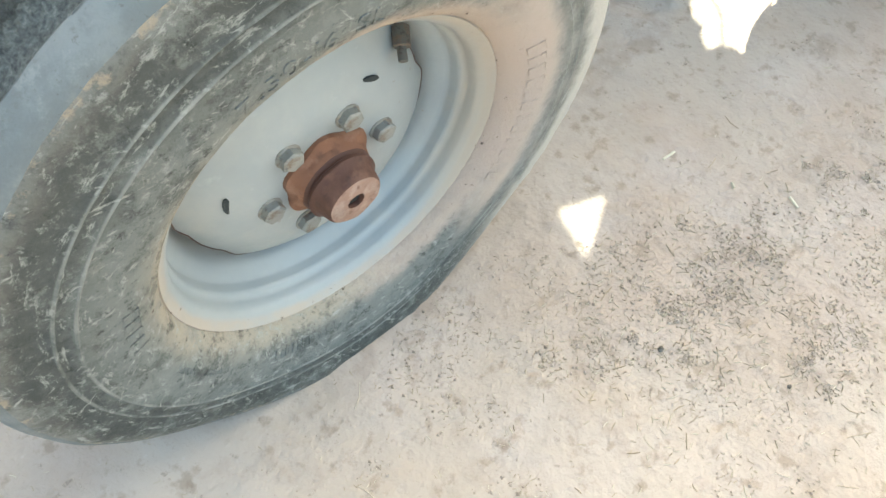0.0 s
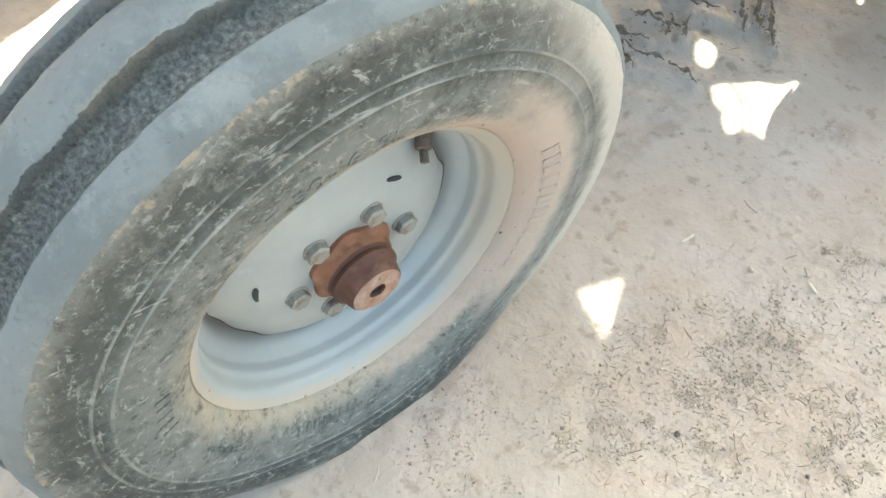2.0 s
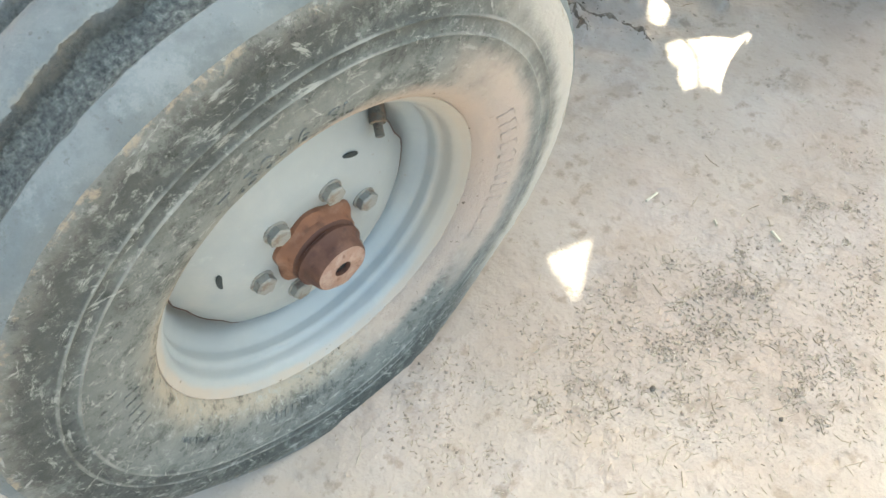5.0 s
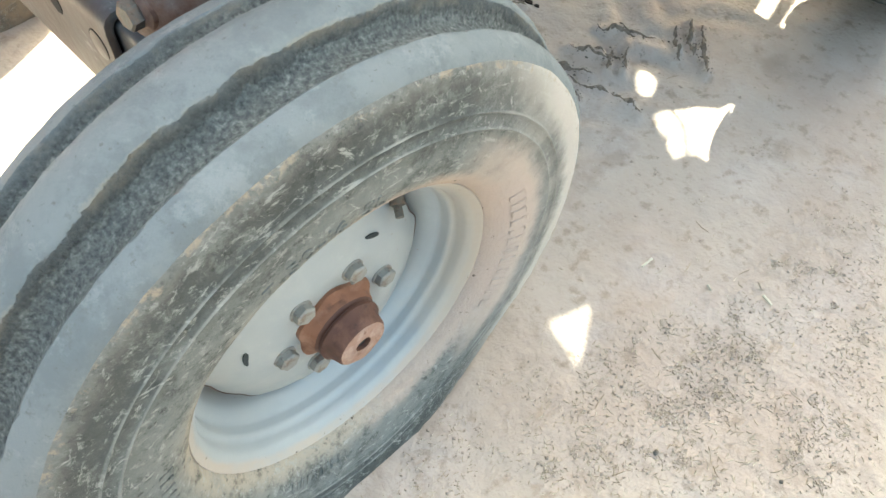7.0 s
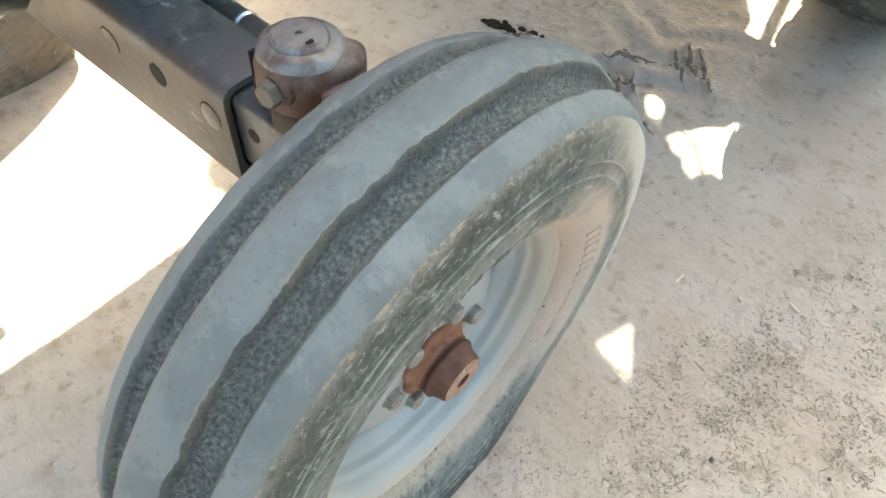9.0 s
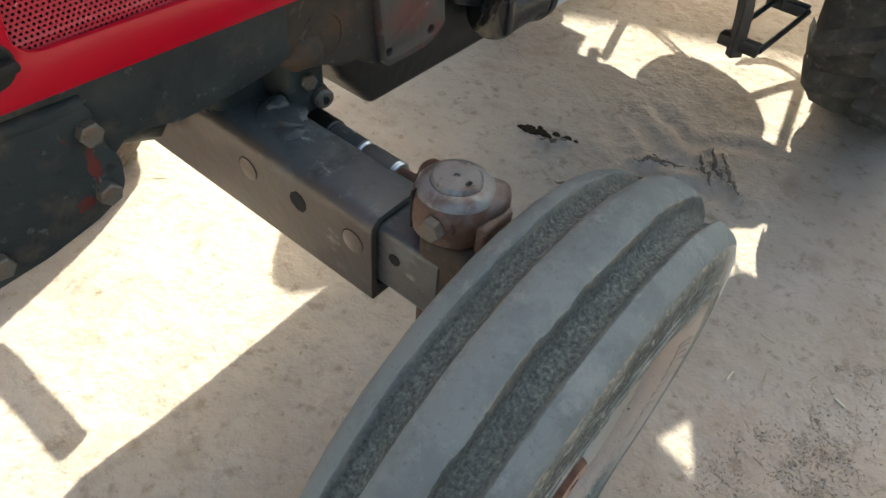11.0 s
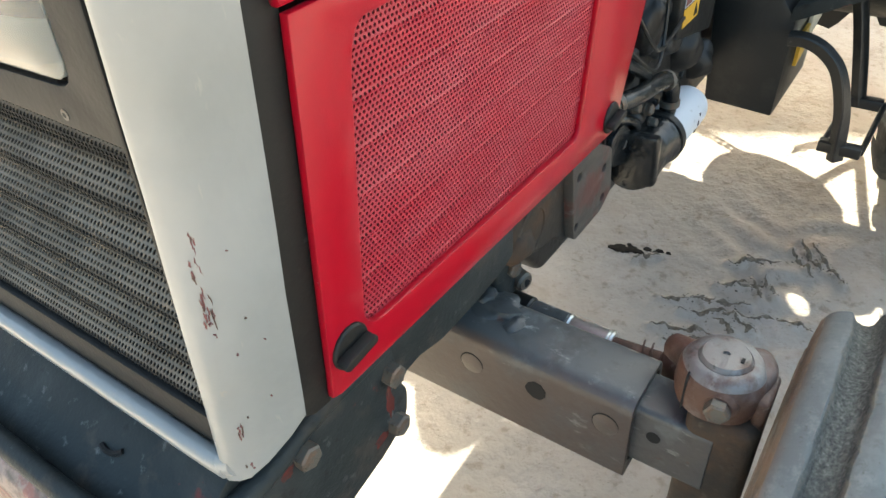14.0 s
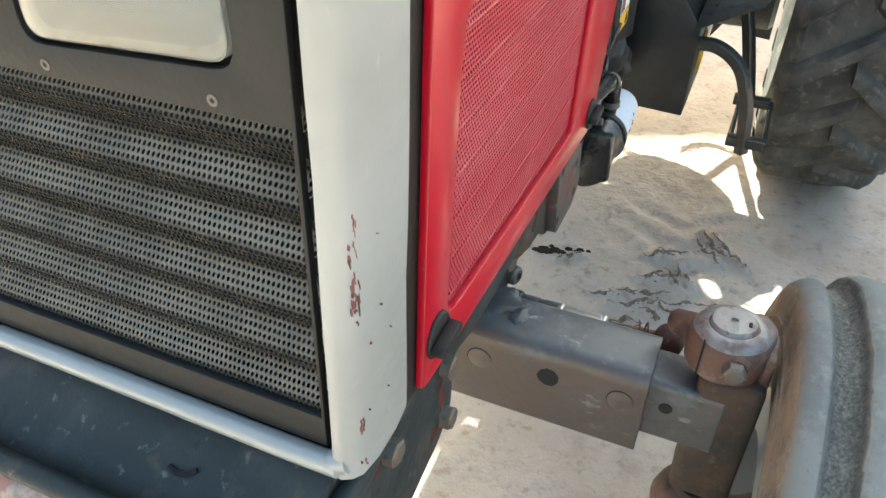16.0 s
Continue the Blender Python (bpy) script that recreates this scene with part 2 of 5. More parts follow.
M_redmesh = material("dusty_red_mesh", (0.34, 0.012, 0.030), 0.5, spots=[((0.41, 0.08, 0.10), (3, 3, 9), 0.45, 0.70, 0.6, 6), ((0.30, 0.009, 0.027), 6, 0.5, 0.72, 0.6, 6), ((0.62, 0.30, 0.28), 60, 0.70, 0.76, 0.6, 4)], bump=[(300, 0.0003)], spec=0.5, coat=0.2)
M_white = material("worn_white_paint", (0.262, 0.272, 0.264), 0.30, spots=[
    ((0.225, 0.233, 0.222), 7, 0.48, 0.72, 0.7, 7), ((0.33, 0.34, 0.328), 3, 0.5, 0.7, 0.6, 5), ((0.30, 0.27, 0.23), 60, 0.70, 0.76, 0.6, 6), ((0.36, 0.34, 0.30), (90, 90, 22), 0.66, 0.74, 0.5, 4)], bump=[(40, 0.0006), (5, 0.006)], spec=0.6, coat=0.3)
M_blackpl = material("black_plastic", (0.010, 0.0105, 0.010), 0.6, spots=[((0.024, 0.023, 0.020), 12, 0.5, 0.8, 0.5, 6), ((0.10, 0.095, 0.085), 50, 0.68, 0.78, 0.5, 6)], bump=[(200, 0.0003), (9, 0.003)], spec=0.35)
M_iron = material("dark_painted_iron", (0.023, 0.029, 0.030), 0.55, spots=[
    ((0.050, 0.057, 0.056), 10, 0.45, 0.72, 0.7, 8), ((0.10, 0.078, 0.06), 16, 0.58, 0.72, 0.5, 9), ((0.16, 0.162, 0.155), 55, 0.62, 0.72, 0.6, 8), ((0.15, 0.028, 0.024), 11, 0.64, 0.68, 0.75, 7), ((0.014, 0.015, 0.015), 30, 0.60, 0.68, 0.7, 7)], bump=[(60, 0.0012), (260, 0.0005), (16, 0.003)], spec=0.22)
M_axle = material("dusty_axle_paint", (0.062, 0.070, 0.074), 0.40, spots=[
    ((0.10, 0.092, 0.082), 7, 0.50, 0.66, 0.7, 8), ((0.032, 0.034, 0.034), 20, 0.52, 0.66, 0.7, 7), ((0.12, 0.135, 0.138), 26, 0.55, 0.66, 0.7, 9), ((0.33, 0.34, 0.335), (45, 22, 60), 0.62, 0.70, 0.8, 8), ((0.10, 0.045, 0.03), 34, 0.66, 0.74, 0.7, 5)], bump=[(70, 0.0008), (14, 0.003)])
ax = Nodes(M_axle)
# dust thrown against the front face
thrown = ax.math("MULTIPLY", ax.span(ax.split()[0], 0.028, 0.045), ax.span(ax.noise(10, 8), 0.25, 0.60, 0.9, 0.25))
ax.colour(ax.mix(thrown, ax.b.inputs["Base Color"].links[0].from_socket, (0.082, 0.058, 0.045)))
M_worn = material("worn_bare_casting", (0.17, 0.168, 0.165), 0.42, metal=0.2, spots=[((0.09, 0.05, 0.035), 22, 0.50, 0.64, 0.8, 8), ((0.27, 0.27, 0.265), 30, 0.58, 0.68, 0.7, 8), ((0.04, 0.035, 0.03), 60, 0.60, 0.70, 0.7, 6)], bump=[(50, 0.002), (240, 0.0006)])
M_flange = material("lamp_rim", (0.44, 0.42, 0.36), 0.5, spots=[((0.30, 0.28, 0.24), 40, 0.5, 0.66, 0.7, 6)], bump=[(120, 0.0006)])
M_lamp = material("lamp_reflector", (0.33, 0.345, 0.325), 0.42, metal=0.5, spots=[((0.40, 0.395, 0.36), 9, 0.45, 0.7, 0.7, 6)], bump=[(5, 0.003)])
M_rust = material("rusty_casting", (0.09, 0.045, 0.030), 0.66, spots=[
    ((0.165, 0.12, 0.095), 16, 0.52, 0.68, 0.75, 8), ((0.045, 0.028, 0.022), 24, 0.5, 0.66, 0.85, 7), ((0.19, 0.18, 0.17), 7, 0.54, 0.66, 0.7, 7), ((0.30, 0.27, 0.23), 70, 0.64, 0.74, 0.6, 6)], bump=[(50, 0.003), (300, 0.0006)])
M_disc = material("silver_rim_paint", (0.30, 0.318, 0.308), 0.5, spots=[((0.40, 0.385, 0.345), 9, 0.5, 0.75, 0.7, 6), ((0.25, 0.27, 0.27), 4, 0.48, 0.68, 0.7, 6), ((0.22, 0.16, 0.12), 45, 0.69, 0.76, 0.8, 4), ((0.42, 0.43, 0.41), 28, 0.62, 0.74, 0.5, 7)], bump=[(60, 0.0004), (12, 0.002)])
def rim_material():
    """The disc's paint with tan dust caked on the flange and streaks of it down the well."""
    m = material("dusty_rim_paint", (0.30, 0.325, 0.325), 0.42, spots=[((0.36, 0.365, 0.345), 9, 0.5, 0.75, 0.6, 6), ((0.24, 0.27, 0.28), 5, 0.48, 0.68, 0.6, 6), ((0.22, 0.16, 0.12), 45, 0.70, 0.76, 0.7, 4)], bump=[(60, 0.0005), (12, 0.002)])
    t = Nodes(m)
    x, y, z = t.split()
    rad = t.math("SQRT", t.math("ADD", t.math("MULTIPLY", x, x), t.math("MULTIPLY", z, z)))
    wob = t.math("MULTIPLY_ADD", t.math("SUBTRACT", t.noise(24, 8, 0.7), 0.5), 0.010, rad)
    paint = t.b.inputs["Base Color"].links[0].from_socket
    paint = t.mix(t.math("MULTIPLY", t.span(wob, 0.2135, 0.2205), t.span(t.noise(14, 7), 0.32, 0.58, 0.85, 0.30)), paint, (0.38, 0.32, 0.255))
    back = t.math("MULTIPLY", t.span(t.math("MULTIPLY_ADD", t.noise(9, 6), 0.10, x), -0.03, -0.14), t.span(wob, 0.196, 0.207, 0.7))
    paint = t.mix(back, paint, (0.36, 0.315, 0.255))
    t.colour(t.mix(t.math("MULTIPLY", t.span(t.noise(80, 3), 0.67, 0.71), t.span(rad, 0.212, 0.222, 0.8)), paint, (0.09, 0.06, 0.04)))
    return m


M_rim = rim_material()
M_hubflange = material("orange_rust", (0.185, 0.088, 0.052), 0.7, spots=[((0.27, 0.155, 0.105), 30, 0.48, 0.66, 0.8, 8), ((0.10, 0.048, 0.032), 40, 0.54, 0.66, 0.7, 7)], bump=[(90, 0.0015)], spec=0.2)
M_hubneck = material("dark_rust", (0.085, 0.040, 0.028), 0.6, spots=[((0.15, 0.075, 0.05), 34, 0.52, 0.68, 0.7, 7), ((0.04, 0.025, 0.02), 50, 0.56, 0.68, 0.7, 6)], bump=[(110, 0.0015)], spec=0.25)
M_hubface = material("pale_rust", (0.26, 0.165, 0.125), 0.75, spots=[((0.35, 0.26, 0.21), 60, 0.48, 0.64, 0.7, 7), ((0.12, 0.06, 0.04), 80, 0.56, 0.68, 0.7, 6)], bump=[(140, 0.0012)], spec=0.2)
M_bolt = material("weathered_bolt", (0.115, 0.110, 0.095), 0.58, metal=0.4, spots=[((0.15, 0.10, 0.07), 90, 0.45, 0.62, 0.85, 6), ((0.05, 0.04, 0.03), 140, 0.58, 0.68, 0.7, 4)], bump=[(200, 0.0010)])
M_wheelbolt = material("dusty_wheel_bolt", (0.25, 0.245, 0.22), 0.6, metal=0.3, spots=[((0.17, 0.12, 0.085), 90, 0.50, 0.64, 0.8, 6), ((0.10, 0.075, 0.06), 140, 0.60, 0.70, 0.6, 4)], bump=[(200, 0.0010)])
M_cast = material("stained_casting", (0.050, 0.042, 0.034), 0.7, spots=[((0.095, 0.058, 0.036), 12, 0.46, 0.62, 0.8, 8), ((0.030, 0.032, 0.031), 9, 0.52, 0.68, 0.8, 7), ((0.13, 0.115, 0.095), 40, 0.60, 0.72, 0.6, 7)], bump=[(50, 0.002), (240, 0.0006)], spec=0.2)
M_scuffed = material("scuffed_plate", (0.082, 0.072, 0.062), 0.6, spots=[((0.14, 0.050, 0.040), 14, 0.50, 0.62, 0.7, 7), ((0.055, 0.055, 0.052), 10, 0.52, 0.66, 0.7, 7), ((0.17, 0.165, 0.155), 50, 0.62, 0.72, 0.7, 7)], bump=[(60, 0.0012), (260, 0.0005)], spec=0.22)
M_engine = material("grimy_engine", (0.007, 0.008, 0.008), 0.5, spots=[((0.04, 0.036, 0.03), 14, 0.55, 0.75, 0.7, 7)], bump=[(50, 0.002)])
M_black = material("black_steel", (0.0095, 0.011, 0.011), 0.42, spots=[((0.05, 0.047, 0.04), 12, 0.54, 0.8, 0.6, 7), ((0.11, 0.105, 0.095), 60, 0.68, 0.78, 0.6, 6)], bump=[(120, 0.0005), (20, 0.003)])
M_gloss = material("glossy_black_casing", (0.010, 0.012, 0.013), 0.24, spots=[((0.045, 0.045, 0.042), 16, 0.54, 0.74, 0.6, 7), ((0.10, 0.10, 0.095), 60, 0.66, 0.76, 0.6, 6)], bump=[(18, 0.006), (60, 0.002)])
M_filter = material("white_filter", (0.62, 0.65, 0.68), 0.4, spots=[((0.35, 0.36, 0.36), 60, 0.6, 0.72, 0.7, 5)])
M_chrome = material("bare_steel", (0.55, 0.56, 0.56), 0.3, metal=0.9, spots=[((0.3, 0.28, 0.25), 40, 0.55, 0.7, 0.6, 5)])
M_yellow = material("yellow_sticker", (0.62, 0.36, 0.03), 0.5, spots=[((0.4, 0.25, 0.06), 30, 0.55, 0.75, 0.6, 4)])
M_lens = material("headlight_lens", (0.80, 0.83, 0.78), 0.08, spots=[((0.66, 0.62, 0.54), 8, 0.4, 0.7, 0.7, 5)], bump=[(3, 0.002)])
M_lens.node_tree.nodes["Principled BSDF"].inputs["Transmission Weight"].default_value = 0.85
M_grille = plain("grille_dust_and_light", 0.8, 0.15)
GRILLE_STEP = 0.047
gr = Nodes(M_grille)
# pale dust and sky light are painted together on the folds' upper slopes
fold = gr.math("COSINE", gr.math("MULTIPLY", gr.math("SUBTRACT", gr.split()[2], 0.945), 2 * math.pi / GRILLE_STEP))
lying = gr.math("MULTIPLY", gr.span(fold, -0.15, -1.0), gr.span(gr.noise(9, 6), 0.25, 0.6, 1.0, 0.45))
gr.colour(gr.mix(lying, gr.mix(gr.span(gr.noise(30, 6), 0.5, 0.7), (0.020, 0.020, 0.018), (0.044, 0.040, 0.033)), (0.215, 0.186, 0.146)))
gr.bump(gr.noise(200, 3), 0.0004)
# near-black painted in for the shade inside holes and gaps; black print too
M_hole = material("shade_and_print_black", (0.008, 0.008, 0.008), 0.9)
M_chip = material("chipped_red_edge", (0.30, 0.235, 0.20), 0.7, spots=[((0.22, 0.085, 0.07), 24, 0.52, 0.6, 0.8, 6), ((0.10, 0.085, 0.072), 30, 0.48, 0.62, 0.85, 6)], bump=[(90, 0.001)])
M_redmark = material("red_paint_scrape", (0.17, 0.06, 0.06), 0.6, spots=[((0.16, 0.06, 0.05), 90, 0.5, 0.65, 0.8, 4)])
M_primer = material("red_primer", (0.10, 0.026, 0.022), 0.75, spots=[((0.045, 0.035, 0.033), 60, 0.46, 0.62, 0.85, 7)], bump=[(120, 0.001)], spec=0.15)
M_cream = material("cream_paint", (0.55, 0.50, 0.38), 0.5, spots=[((0.25, 0.22, 0.17), 18, 0.5, 0.7, 0.7, 6)])
M_oil = material("spilt_oil", (0.008, 0.005, 0.004), 0.75, spots=[((0.03, 0.020, 0.014), 60, 0.5, 0.7, 0.6, 4)], spec=0.1)
M_straw = island_material("dry_straw", [(0.40, 0.34, 0.24), (0.56, 0.49, 0.38), (0.23, 0.175, 0.115), (0.40, 0.33, 0.23), (0.30, 0.24, 0.165), (0.54, 0.47, 0.37), (0.26, 0.205, 0.14)])
M_crumb = island_material("soil_crumbs", [(0.36, 0.29, 0.235), (0.45, 0.37, 0.31), (0.25, 0.20, 0.155), (0.40, 0.33, 0.27), (0.31, 0.25, 0.20)])
M_clod = island_material("dark_soil", [(0.14, 0.11, 0.082), (0.20, 0.16, 0.12), (0.085, 0.068, 0.05), (0.16, 0.13, 0.098), (0.27, 0.22, 0.17)])
M_ridge = material("broken_soil", (0.20, 0.158, 0.12), 0.95, spots=[((0.11, 0.085, 0.062), 60, 0.45, 0.6, 0.8, 8), ((0.30, 0.24, 0.185), 90, 0.55, 0.65, 0.7, 7)], bump=[(120, 0.004)], spec=0.1)
M_mud = material("mud_brick", (0.30, 0.24, 0.19), 0.9, spots=[((0.22, 0.17, 0.13), 4, 0.45, 0.7, 0.8, 7)], bump=[(12, 0.02)])


# ---- builders ----
def mesh_of(bm, name, mats, smooth=40):
    bmesh.ops.recalc_face_normals(bm, faces=bm.faces[:])
    me = bpy.data.meshes.new(name)
    bm.to_mesh(me)
    bm.free()
    for m in mats if isinstance(mats, (list, tuple)) else [mats]:
        me.materials.append(m)
    if smooth:
        for p in me.polygons:
            p.use_smooth = True
        me.set_sharp_from_angle(angle=radians(smooth))
    return me


def part(name, bm, mats, parent=None, label="", smooth=40):
    ob = new(name, mesh_of(bm, name, mats, smooth))
    if parent:
        ob.parent = parent
    if label:
        tagged(ob, label)
    return ob


def share(name, me, m, parent, label=""):
    ob = new(name, me)
    ob.parent = parent
    ob.matrix_basis = m
    if label:
        tagged(ob, label)
    return ob


def bevel(bm, w, seg=2, angle=30):
    es = [e for e in bm.edges if len(e.link_faces) == 2 and e.calc_face_angle(0) > radians(angle)]
    if w > 0:
        bmesh.ops.bevel(bm, geom=es, offset=w, segments=seg, affect="EDGES", profile=0.5, clamp_overlap=True)
    return bm


def box(x0, x1, y0, y1, z0, z1, w=0.004, seg=2):
    bm = bmesh.new()
    bmesh.ops.create_cube(bm, size=1.0, matrix=Matrix.Translation(((x0 + x1) / 2, (y0 + y1) / 2, (z0 + z1) / 2)) @ Matrix.Diagonal((x1 - x0, y1 - y0, z1 - z0, 1)))
    return bevel(bm, w, seg)


def prism(pts, axis, a, b, w=0.003, seg=2, holes=()):
    """A flat outline, (x, z) for axis y, (y, z) for x, (x, y) for z, drawn out from a to b."""
    place = {"y": lambda p, v: (p[0], v, p[1]), "x": lambda p, v: (v, p[0], p[1]), "z": lambda p, v: (p[0], p[1], v)}[axis]
    bm = bmesh.new()
    lo = [bm.verts.new(place(p, a)) for p in pts]
    hi = [bm.verts.new(place(p, b)) for p in pts]
    n = len(pts)
    bm.faces.new(lo)
    bm.faces.new(hi[::-1])
    for i in range(n):
        bm.faces.new((lo[i], lo[(i + 1) % n], hi[(i + 1) % n], hi[i]))
    bmesh.ops.recalc_face_normals(bm, faces=bm.faces[:])
    return bevel(bm, w, seg)


def smooth_loop(pts, radius=0.02, seg=5):
    """The outline with its corners rounded."""
    out = []
    n = len(pts)
    for i in range(n):
        p, a, b = Vector(pts[i]), Vector(pts[i - 1]), Vector(pts[(i + 1) % n])
        r = min(radius, (a - p).length * 0.45, (b - p).length * 0.45)
        s, e = p + (a - p).normalized() * r, p + (b - p).normalized() * r
        for k in range(seg + 1):
            t = k / seg
            out.append(tuple(s * (1 - t) ** 2 + p * 2 * t * (1 - t) + e * t * t))
    return out


def lathe(profile, steps=64, m=None, arc=None):
    """Turns a profile of (along, radius) about the local y axis."""
    bm = bmesh.new()
    rings = []
    for d, r in profile:
        if r < 1e-6:
            rings.append([bm.verts.new((0, d, 0))])
        else:
            rings.append([bm.verts.new((r * math.cos(2 * math.pi * k / steps), d, r * math.sin(2 * math.pi * k / steps))) for k in range(steps)])
    for a, b in zip(rings, rings[1:]):
        for k in range(steps):
            j = (k + 1) % steps
            if len(a) == 1 and len(b) == 1:
                continue
            if len(a) == 1:
                bm.faces.new((a[0], b[k], b[j]))
            elif len(b) == 1:
                bm.faces.new((a[k], a[j], b[0]))
            else:
                bm.faces.new((a[k], a[j], b[j], b[k]))
    if m is not None:
        bmesh.ops.transform(bm, matrix=m, verts=bm.verts[:])
    return bm


def along(a, b):
    """The pose that lays the local y axis from a to b."""
    d = Vector(b) - Vector(a)
    return Matrix.Translation(a) @ d.to_track_quat("Y", "Z").to_matrix().to_4x4(), d.length


def rod(a, b, r, steps=20, w=0.0, r2=None):
    m, n = along(a, b)
    r2 = r if r2 is None else r2
    w = max(w, min(r, r2) * 0.12)
    return lathe([(0, 0), (0, r - w), (w, r), (n - w, r2), (n, r2 - w), (n, 0)], steps, m)


def hexbolt(a, way, size, high, washer=0.0):
    """A hexagon head of that width, standing on a along way."""
    m, _ = along(a, Vector(a) + Vector(way))
    r = size / 2 / math.cos(math.pi / 6)
    bm = lathe([(0, 0), (0, r), (high * 0.85, r), (high, r * 0.82), (high, 0)], 6, m)
    if washer:
        other = lathe([(-0.001, 0), (-0.001, washer), (0.0028, washer), (0.0033, washer * 0.96), (0.0033, 0)], 20, m)
        join(bm, other)
    return bm


def join(bm, *others):
    for o in others:
        me = bpy.data.meshes.new("tmp")
        o.to_mesh(me)
        o.free()
        bm.from_mesh(me)
        bpy.data.meshes.remove(me)
    return bm


def tube(points, r, steps=10, closed=False, sub=6, flat=None):
    """A round (or flat = (width, height) square) bar along a smoothed path."""
    ps = [Vector(p) for p in points]
    path = []
    for i in range(len(ps) - 1):
        p0, p1, p2, p3 = ps[max(i - 1, 0)], ps[i], ps[i + 1], ps[min(i + 2, len(ps) - 1)]
        for k in range(sub):
            t = k / sub
            path.append(0.5 * (2 * p1 + (p2 - p0) * t + (2 * p0 - 5 * p1 + 4 * p2 - p3) * t * t + (3 * p1 - p0 - 3 * p2 + p3) * t ** 3))
    path.append(ps[-1])
    bm = bmesh.new()
    rings, up = [], Vector((0.13, 0.07, 1)).normalized()
    for i, p in enumerate(path):
        d = (path[min(i + 1, len(path) - 1)] - path[max(i - 1, 0)]).normalized()
        side = d.cross(up)
        if side.length < 0.15:
            side = d.cross(Vector((1, 0.1, 0)))
        side.normalize()
        if rings and side.dot(last) < 0:
            side = -side
        last = side
        top = side.cross(d).normalized()
        if flat:
            w, h = flat[0] / 2, flat[1] / 2
            rings.append([bm.verts.new(p + side * u * w + top * v * h) for u, v in ((1, 0.8), (0.8, 1), (-0.8, 1), (-1, 0.8), (-1, -0.8), (-0.8, -1), (0.8, -1), (1, -0.8))])
        else:
            rings.append([bm.verts.new(p + (side * math.cos(2 * math.pi * k / steps) + top * math.sin(2 * math.pi * k / steps)) * r) for k in range(steps)])
    for a, b in zip(rings, rings[1:]):
        for k in range(len(a)):
            j = (k + 1) % len(a)
            bm.faces.new((a[k], a[j], b[j], b[k]))
    bm.faces.new(rings[0])
    bm.faces.new(rings[-1][::-1])
    return bm


def perforated(inside, u0, u1, v0, v1, pitch, hole, place, thick=0.0012):
    """A sheet of hexagon cells, each with a round hole. place(u, v, d): a point of the sheet, d behind its face."""
    bm = bmesh.new()
    seen = {}

    def vert(u, v, d):
        key = (round(u * 20000), round(v * 20000), d > 0)
        if key not in seen:
            seen[key] = bm.verts.new(place(u, v, d))
        return seen[key]

    dv = pitch * math.sqrt(3) / 2
    for row in range(int((v1 - v0) / dv) + 1):
        for col in range(int((u1 - u0) / pitch) + 1):
            u, v = u0 + (col + 0.5 * (row % 2)) * pitch, v0 + row * dv
            if not inside(u, v):
                continue
            big, small, deep = [], [], []
            for k in range(6):
                a = math.pi / 6 + k * math.pi / 3
                big.append(vert(u + pitch / math.sqrt(3) * math.cos(a), v + pitch / math.sqrt(3) * math.sin(a), 0))
                small.append(bm.verts.new(place(u + hole / 2 * math.cos(a), v + hole / 2 * math.sin(a), 0)))
                deep.append(bm.verts.new(place(u + hole / 2 * math.cos(a), v + hole / 2 * math.sin(a), thick)))
            for k in range(6):
                j = (k + 1) % 6
                bm.faces.new((big[k], big[j], small[j], small[k]))
                bm.faces.new((small[k], small[j], deep[j], deep[k]))
    return bm


def plate(outline, holes, axis, a, b, w=0.0):
    """A flat outline with holes, drawn out from a to b along an axis as prism() does."""
    cu = bpy.data.curves.new("outline", "CURVE")
    cu.dimensions, cu.fill_mode = "2D", "BOTH"
    cu.extrude, cu.bevel_depth, cu.bevel_resolution = abs(b - a) / 2 - w, w, 1
    if w:
        cu.offset = -w
    for loop in (outline, *holes):
        s = cu.splines.new("POLY")
        s.points.add(len(loop) - 1)
        for p, (u, v) in zip(s.points, loop):
            p.co = (u, v, 0, 1)
        s.use_cyclic_u = True
    ob = bpy.data.objects.new("outline", cu)
    scene.collection.objects.link(ob)
    me = bpy.data.meshes.new_from_object(ob.evaluated_get(bpy.context.evaluated_depsgraph_get()))
    bpy.data.objects.remove(ob)
    bpy.data.curves.remove(cu)
    bm = bmesh.new()
    bm.from_mesh(me)
    bpy.data.meshes.remove(me)
    mid = (a + b) / 2
    for v in bm.verts:
        u, t, d = v.co
        v.co = {"y": (u, mid + d, t), "x": (mid + d, u, t), "z": (u, t, mid + d)}[axis]
    bmesh.ops.remove_doubles(bm, verts=bm.verts[:], dist=0.00005)
    return bm


def circle(u, v, r, n=20, squash=1.0):
    return [(u + r * math.cos(2 * math.pi * k / n), v + r * squash * math.sin(2 * math.pi * k / n)) for k in range(n)]


def wobble(bm, size, scale, seed=0.0):
    for v in bm.verts:
        v.co += Vector(noise.noise_vector(v.co * scale + Vector((seed, 0, 0)))) * size
    return bm


def lump(centre, radii, size=0.12, seed=0.0, steps=3):
    """An uneven rounded casting."""
    bm = bmesh.new()
    bmesh.ops.create_icosphere(bm, subdivisions=steps, radius=1.0)
    for v in bm.verts:
        k = 1 + size * noise.noise(v.co * 1.7 + Vector((seed, seed, 0)))
        v.co = Vector(centre) + Vector((v.co.x * radii[0], v.co.y * radii[1], v.co.z * radii[2])) * k
    return bm


